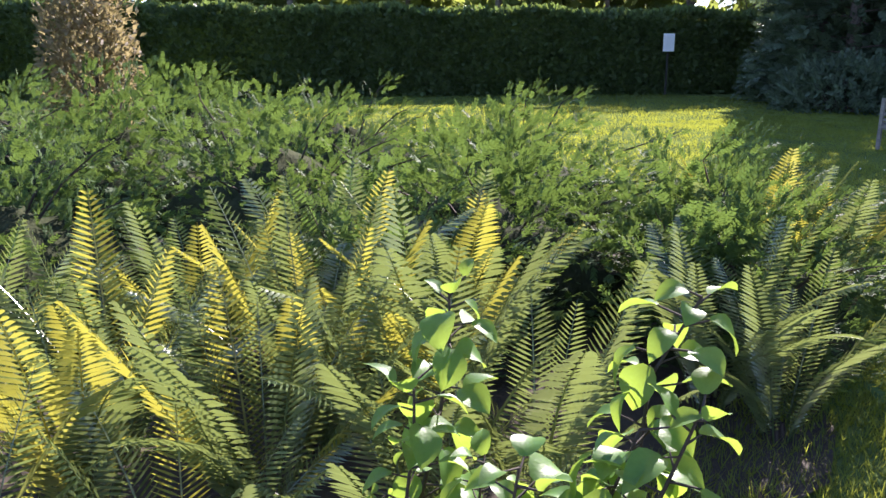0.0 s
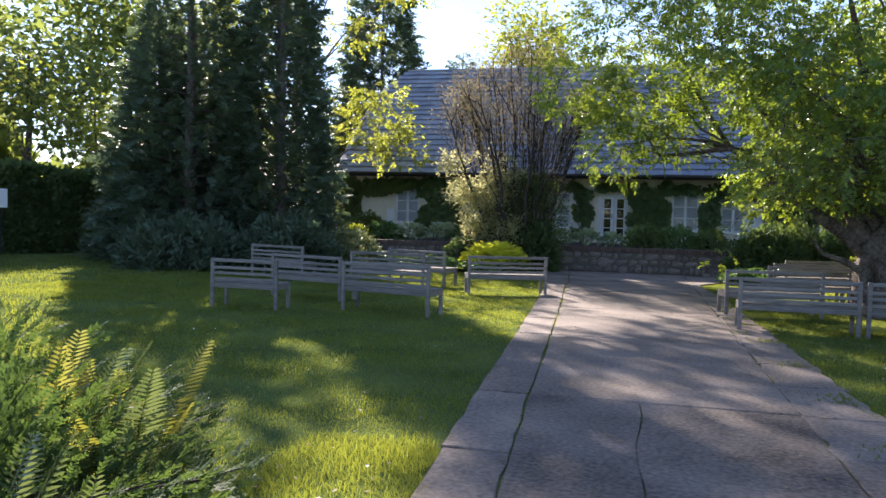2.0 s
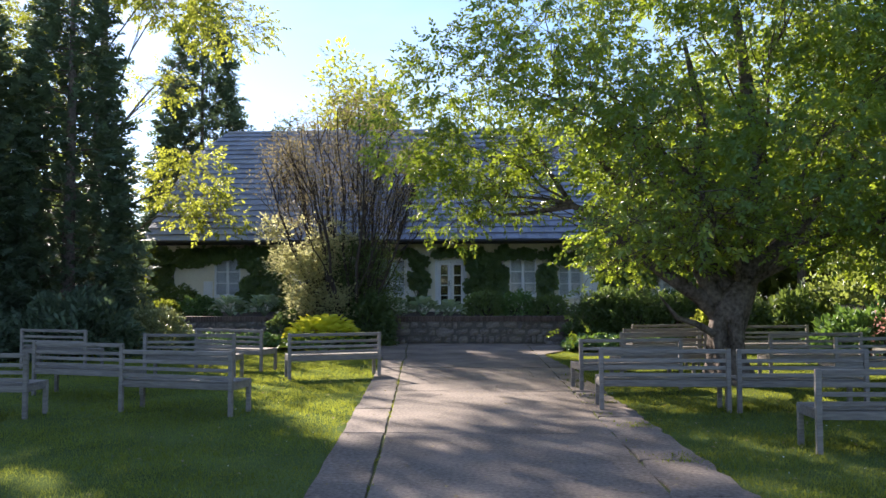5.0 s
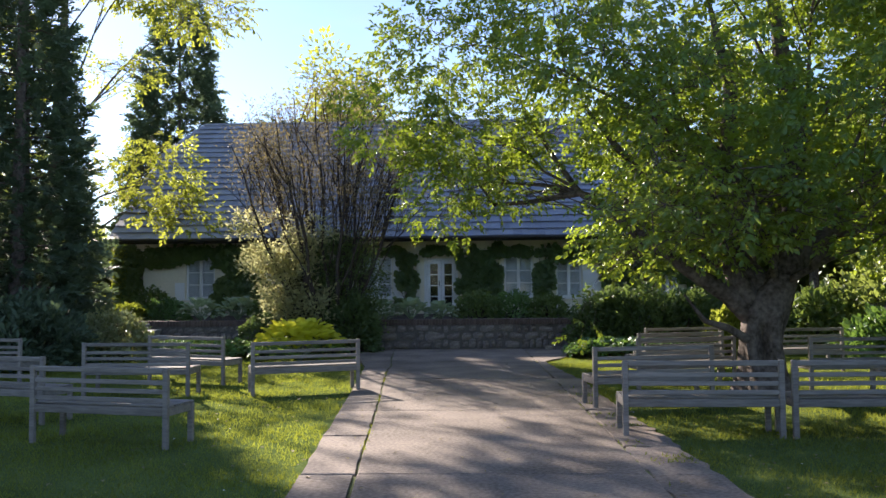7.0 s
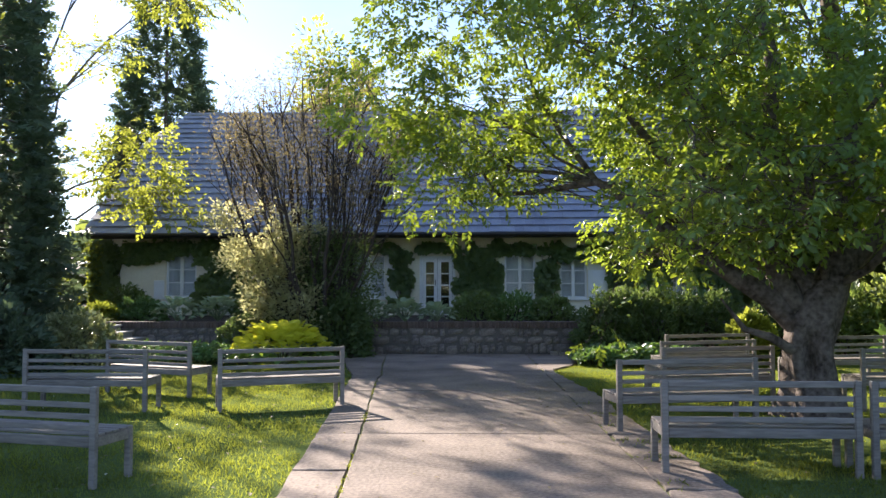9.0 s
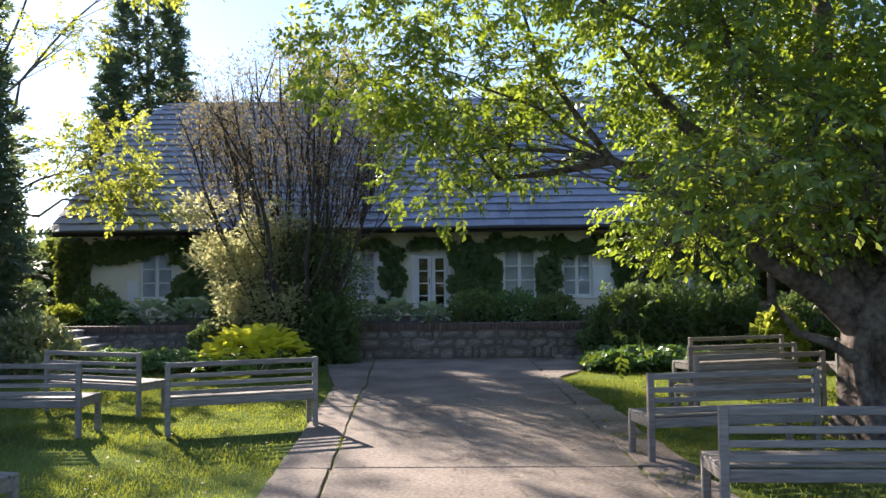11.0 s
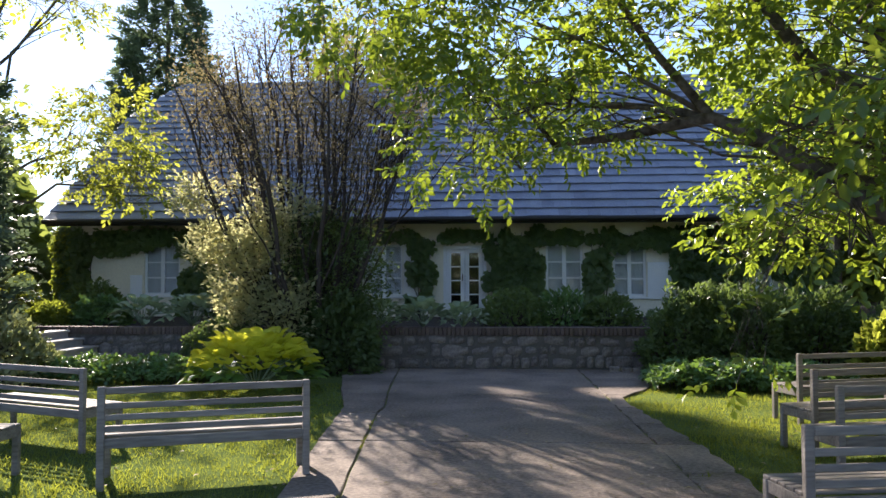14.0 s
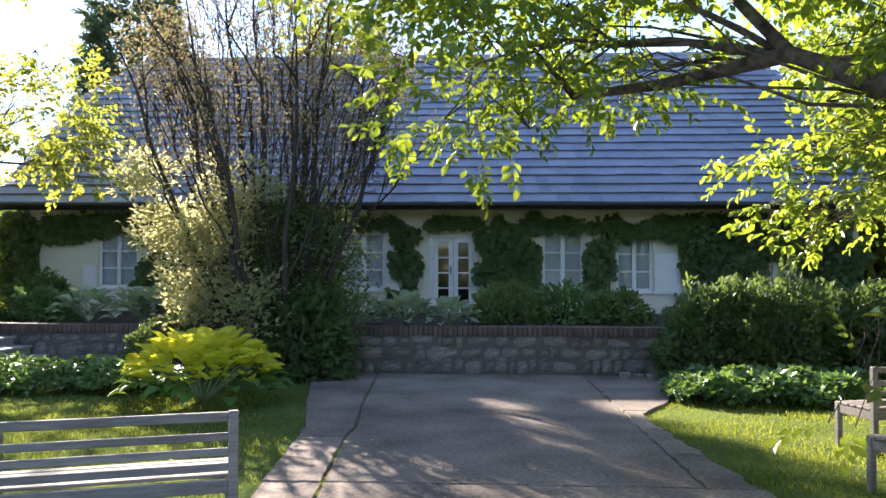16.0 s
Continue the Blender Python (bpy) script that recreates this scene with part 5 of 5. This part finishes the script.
def frond_mesh(length, width, mat, bend, n=20):
    """A fern frond: an arching rib with two rows of slim toothed pinnae."""
    v, f = [], []

    def at(s):
        return np.array([0, length * (s - 0.10 * bend * s * s) * math.sin(0.28 + 0.45 * bend * s), length * s * math.cos(0.22 + 0.5 * bend * s)])
    for i in range(n + 1):
        s = i / n
        p = at(s)
        r = 0.005 * (1 - s) + 0.0012
        v += [p + (-r, 0, 0), p + (r, 0, 0), p + (0, r, 0)]
        if i:
            a = 3 * i
            f += [(a - 3, a - 2, a + 1), (a - 3, a + 1, a), (a - 2, a - 1, a + 2), (a - 2, a + 2, a + 1), (a - 1, a - 3, a), (a - 1, a, a + 2)]
    for i in range(n * 2):
        s = 0.1 + 0.89 * i / (n * 2)
        p, q = at(s), at(min(1, s + 0.02))
        t = (q - p) / np.linalg.norm(q - p)
        w = width * min(1, (s / 0.45) ** 0.8) * (1 - max(0, (s - 0.62) / 0.4) ** 1.6) + 0.01
        nrm = np.cross(np.array([1.0, 0, 0]), t)
        for sg in (-1, 1):
            tip = p + np.array([sg, 0, 0]) * w + t * w * 0.55 + nrm * (-0.22 * w * random.uniform(0.4, 1.3))
            m1, m2 = p + (tip - p) * 0.3, p + (tip - p) * 0.65
            hw = t * length * 0.0055
            lift = nrm * 0.006
            k = len(v)
            v += [p, m1 + hw + lift, m1 - hw, m2 + hw * 0.8 + lift, m2 - hw * 0.75, tip]
            fs = [(k, k + 2, k + 1), (k + 1, k + 2, k + 4), (k + 1, k + 4, k + 3), (k + 3, k + 4, k + 5)]
            f += fs
    return mesh_of("frond", v, f, mat)


FRONDS = [frond_mesh(1.0, w, FERN, b) for w, b in ((0.092, 0.35), (0.105, 0.6), (0.105, 0.95), (0.11, 1.3))]
GOLD_FRONDS = [frond_mesh(1.0, w, FERN_GOLD, b) for w, b in ((0.088, 0.4), (0.098, 0.75))]


def fern(x, y, h, n, gold=0.25, lean=0):
    n, gold = int(n * 1.6), gold * 0.75
    t = thing("fern", "upright shuttlecock fern with green and golden fronds", "fern", (x, y, 0), group="ferns in the bed")
    for i in range(n):
        a = 360 * i / n + random.uniform(-18, 18)
        me = random.choice(GOLD_FRONDS if random.random() < gold else FRONDS)
        ob = new("frond", me)
        ob.parent = t
        s = h * random.uniform(0.78, 1.08)
        ob.matrix_basis = pose(-0.05 * math.sin(radians(a)), 0.05 * math.cos(radians(a)), 0, 0, 0, a) @ pose(0, 0, 0, random.uniform(-6, 12) + lean, 0, random.uniform(-30, 30)) @ Matrix.Scale(s, 4)
    st = Sticks()
    for i in range(7):
        a = i * 0.9
        st.add([(0.04 * math.cos(a), 0.04 * math.sin(a), 0), (0.02 * math.cos(a), 0.02 * math.sin(a), 0.09)], [0.016, 0.008], 5)
    child("crown_base", st.mesh("crown_base", TWIG), t)


for x, y, h, n, g in ((-1.75, -0.05, 1.0, 10, 0.3), (-2.2, 0.3, 1.06, 11, 0.3), (-2.65, 0.6, 1.1, 11, 0.4), (-2.0, 0.75, 1.08, 10, 0.35), (-1.5, 0.42, 1.02, 9, 0.2), (-2.55, -0.35, 1.0, 10, 0.3), (-2.05, -0.55, 0.95, 9, 0.4),
                      (-1.35, 0.75, 0.95, 8, 0.1), (-2.5, 1.1, 1.05, 9, 0.3), (-1.35, -0.4, 0.8, 7, 0.2), (-1.15, 0.2, 0.78, 6, 0.1), (-2.4, 3.2, 1.08, 9, 0.4), (-2.1, 3.4, 1.0, 8, 0.3), (-2.6, 3.5, 1.02, 8, 0.3), (-1.62, 1.9, 1.0, 8, 0.1), (-1.32, 1.95, 0.8, 7, 0.1), (-1.55, -0.95, 0.8, 8, 0.2), (-2.0, -1.1, 0.9, 8, 0.3), (-1.1, -0.75, 0.62, 6, 0.1), (-2.8, -0.9, 0.95, 9, 0.3), (-3.0, 0.1, 1.0, 9, 0.3)):
    fern(x, y, h, n, g)

BROAD = [leaf_object_mesh("leaf", w, LIME_LEAF, 0.16, d) for w, d in ((0.8, 0.25), (0.9, 0.45), (0.72, 0.6))]


def broad_plant(base, stems_to, label):
    """A young shrub: woody stems with single oval leaves, each a part."""
    t = thing("broadleaf_plant", label, "plant", base)
    st = Sticks()
    for end, n in stems_to:
        q = bent((0, 0, 0), end, 0.04, 6, 0.025)
        st.add(q, [0.0075 - 0.0008 * k for k in range(7)], 6)
        for k in range(n):
            s = 0.38 + 0.62 * k / max(1, n - 1)
            i = min(int(s * 6), 5)
            p = q[i].lerp(q[i + 1], s * 6 - i)
            a = k * 137.5 + random.uniform(-20, 20)
            ob = new("leaf", random.choice(BROAD))
            ob.parent = t
            size = random.uniform(0.065, 0.098) * (0.75 if k > n - 4 else 1)
            off = 0.02 + 0.05 * random.random()
            p2 = p + Vector((math.cos(radians(a)) * off, math.sin(radians(a)) * off, 0.015))
            st.add([p, p2], [0.003, 0.002], 4)
            ob.matrix_basis = pose(*p2, 0, 0, a - 90) @ pose(0, 0, 0, random.uniform(-55, 20) + (50 if k > n - 4 else 0), random.uniform(-25, 25), 0) @ Matrix.Scale(size, 4)
    child("stem", st.mesh("stem", TWIG), t)


broad_plant((-0.55, -0.05, 0), [((0.1, 0.42, 1.12), 42), ((0.14, 0.24, 0.92), 30), ((0.05, 0.05, 0.86), 24), ((0.22, 0.3, 0.98), 28)], "young shrub with bright backlit oval leaves")
broad_plant((-0.95, 0.0, 0), [((0.03, 0.12, 1.05), 36), ((0.12, -0.02, 0.9), 28), ((0.2, 0.1, 0.72), 24)], "young shrub with bright backlit oval leaves")

# ---- grass ----
def on_lawn(x, y):
    lx, rx = np.interp(y, LEFT_Y, LEFT_X), np.interp(y, RIGHT_Y, RIGHT_X)
    wob = 0.06 * np.sin(y * 3.1) + 0.05 * np.sin(y * 7.7 + x)
    off_path = (x < lx + wob) | (x > rx + wob - 0.05)
    off_bed = ((x + 5.9) / 4.5) ** 2 + ((y - 0.9) / 3.4) ** 2 > 1
    return off_path & off_bed & (y < 24.5)


def grass(name, label, x0, x1, y0, y1, n, h, w):
    x, y = rng.uniform(x0, x1, n), rng.uniform(y0, y1, n)
    keep = on_lawn(x, y)
    x, y = x[keep], y[keep]
    n = len(x)
    d = np.stack([rng.normal(size=n) * 0.45, rng.normal(size=n) * 0.45, np.ones(n)], 1)
    patch = 0.75 + 0.5 * (np.sin(x * 2.3 + np.sin(y * 1.7)) * np.cos(y * 2.9)) * 0.5
    b = frames_from(d, rng.normal(size=(n, 3)), h * patch * rng.uniform(0.5, 1.4, n))
    shape = [(-w / h / 2, 0, 0), (w / h / 2, 0, 0), (0, 1, 0.12)], [(0, 1, 2)]
    tagged(new(name, scatter(name, *shape, b, np.stack([x, y, np.zeros(n)], 1), BLADE)), label, "grass", kind="stuff")


grass("lawn_grass", "short green lawn grass", -8, -0.5, 1.5, 12, 140000, 0.045, 0.008)
grass("lawn_grass", "short green lawn grass", -12, -1.3, 12, 23, 140000, 0.05, 0.011)
grass("lawn_grass", "short green lawn grass", 1.7, 8, 3, 13, 110000, 0.05, 0.009)
grass("lawn_grass", "short green lawn grass", 1.6, 11, 13, 24, 150000, 0.045, 0.01)
grass("lawn_grass", "short green lawn grass", -24, -8, 5, 22, 80000, 0.06, 0.02)
grass("long_edge_grass", "longer tufted grass beside the path", -2.0, -0.4, -1.2, 5.5, 30000, 0.1, 0.008)
# weeds along the path's broken right edge
n = 5200
wy = rng.uniform(3, 17, n)
wx = np.interp(wy, RIGHT_Y, RIGHT_X) - 0.08 - np.abs(rng.normal(size=n)) * 0.16
spot = np.sin(wy * 3.3) + np.sin(wy * 7.1 + 1) + 0.6 * np.sin(wx * 9)
wx, wy = wx[spot > 0.5], wy[spot > 0.5]
d = np.stack([rng.normal(size=len(wx)) * 0.8, rng.normal(size=len(wx)) * 0.8, np.ones(len(wx))], 1)
tagged(new("edge_weeds", scatter("edge_weeds", [(-0.13, 0, 0), (0.13, 0, 0), (0, 1, 0.1)], [(0, 1, 2)], frames_from(d, rng.normal(size=(len(wx), 3)), 0.05 * rng.uniform(0.5, 1.4, len(wx))), np.stack([wx, wy, np.full(len(wx), 0.02)], 1), BLADE)), "tufts of weeds on the broken path edge", "weeds", kind="stuff")
# fallen leaves on the path and lawn
n = 700
fx, fy = rng.uniform(-3.5, 4.5, n), rng.uniform(4, 22, n)
d = np.stack([rng.normal(size=n), rng.normal(size=n), rng.normal(size=n) * 0.12], 1)
tagged(new("fallen_leaves", scatter("fallen_leaves", *small_leaf(0.6), frames_from(d, np.tile([0.0, 0.0, 1.0], (n, 1)), 0.05 * rng.uniform(0.5, 1.3, n)), np.stack([fx, fy, np.full(n, 0.043)], 1), RUSSET)), "scattered dry fallen leaves", "leaves", kind="stuff")
# daisies
n = 420
fx, fy = rng.uniform(-8, 7.5, n), rng.uniform(4, 19, n)
keep = on_lawn(fx, fy) & (np.sin(fx * 1.3) * np.cos(fy * 0.9) > 0.1)
fx, fy = fx[keep], fy[keep]
d = np.stack([rng.normal(size=len(fx)), rng.normal(size=len(fx)), rng.normal(size=len(fx)) * 0.3], 1)
tagged(new("daisies", scatter("daisies", *tiny_leaf(1.0), frames_from(d, np.tile([0.0, 0.0, 1.0], (len(fx), 1)), 0.022 * rng.uniform(0.7, 1.3, len(fx))), np.stack([fx, fy, rng.uniform(0.04, 0.07, len(fx))], 1), FLOWER)), "tiny white daisies dotted in the lawn", "flowers", kind="stuff")
# weeds in the joints
n = 1500
jy = rng.uniform(2, 20, n)
jx = np.interp(jy, LEFT_Y, LEFT_X) + 0.5 + rng.normal(size=n) * 0.014
keep = np.sin(jy * 2.1) + np.sin(jy * 5.3) > 0.25
jx, jy = jx[keep], jy[keep]
d = np.stack([rng.normal(size=len(jx)) * 0.7, rng.normal(size=len(jx)) * 0.7, np.ones(len(jx))], 1)
tagged(new("joint_weeds", scatter("joint_weeds", [(-0.14, 0, 0), (0.14, 0, 0), (0, 1, 0.1)], [(0, 1, 2)], frames_from(d, rng.normal(size=(len(jx), 3)), 0.035 * rng.uniform(0.5, 1.4, len(jx))), np.stack([jx, jy, np.full(len(jx), 0.02)], 1), BLADE)), "small weeds in the path joints", "weeds", kind="stuff")
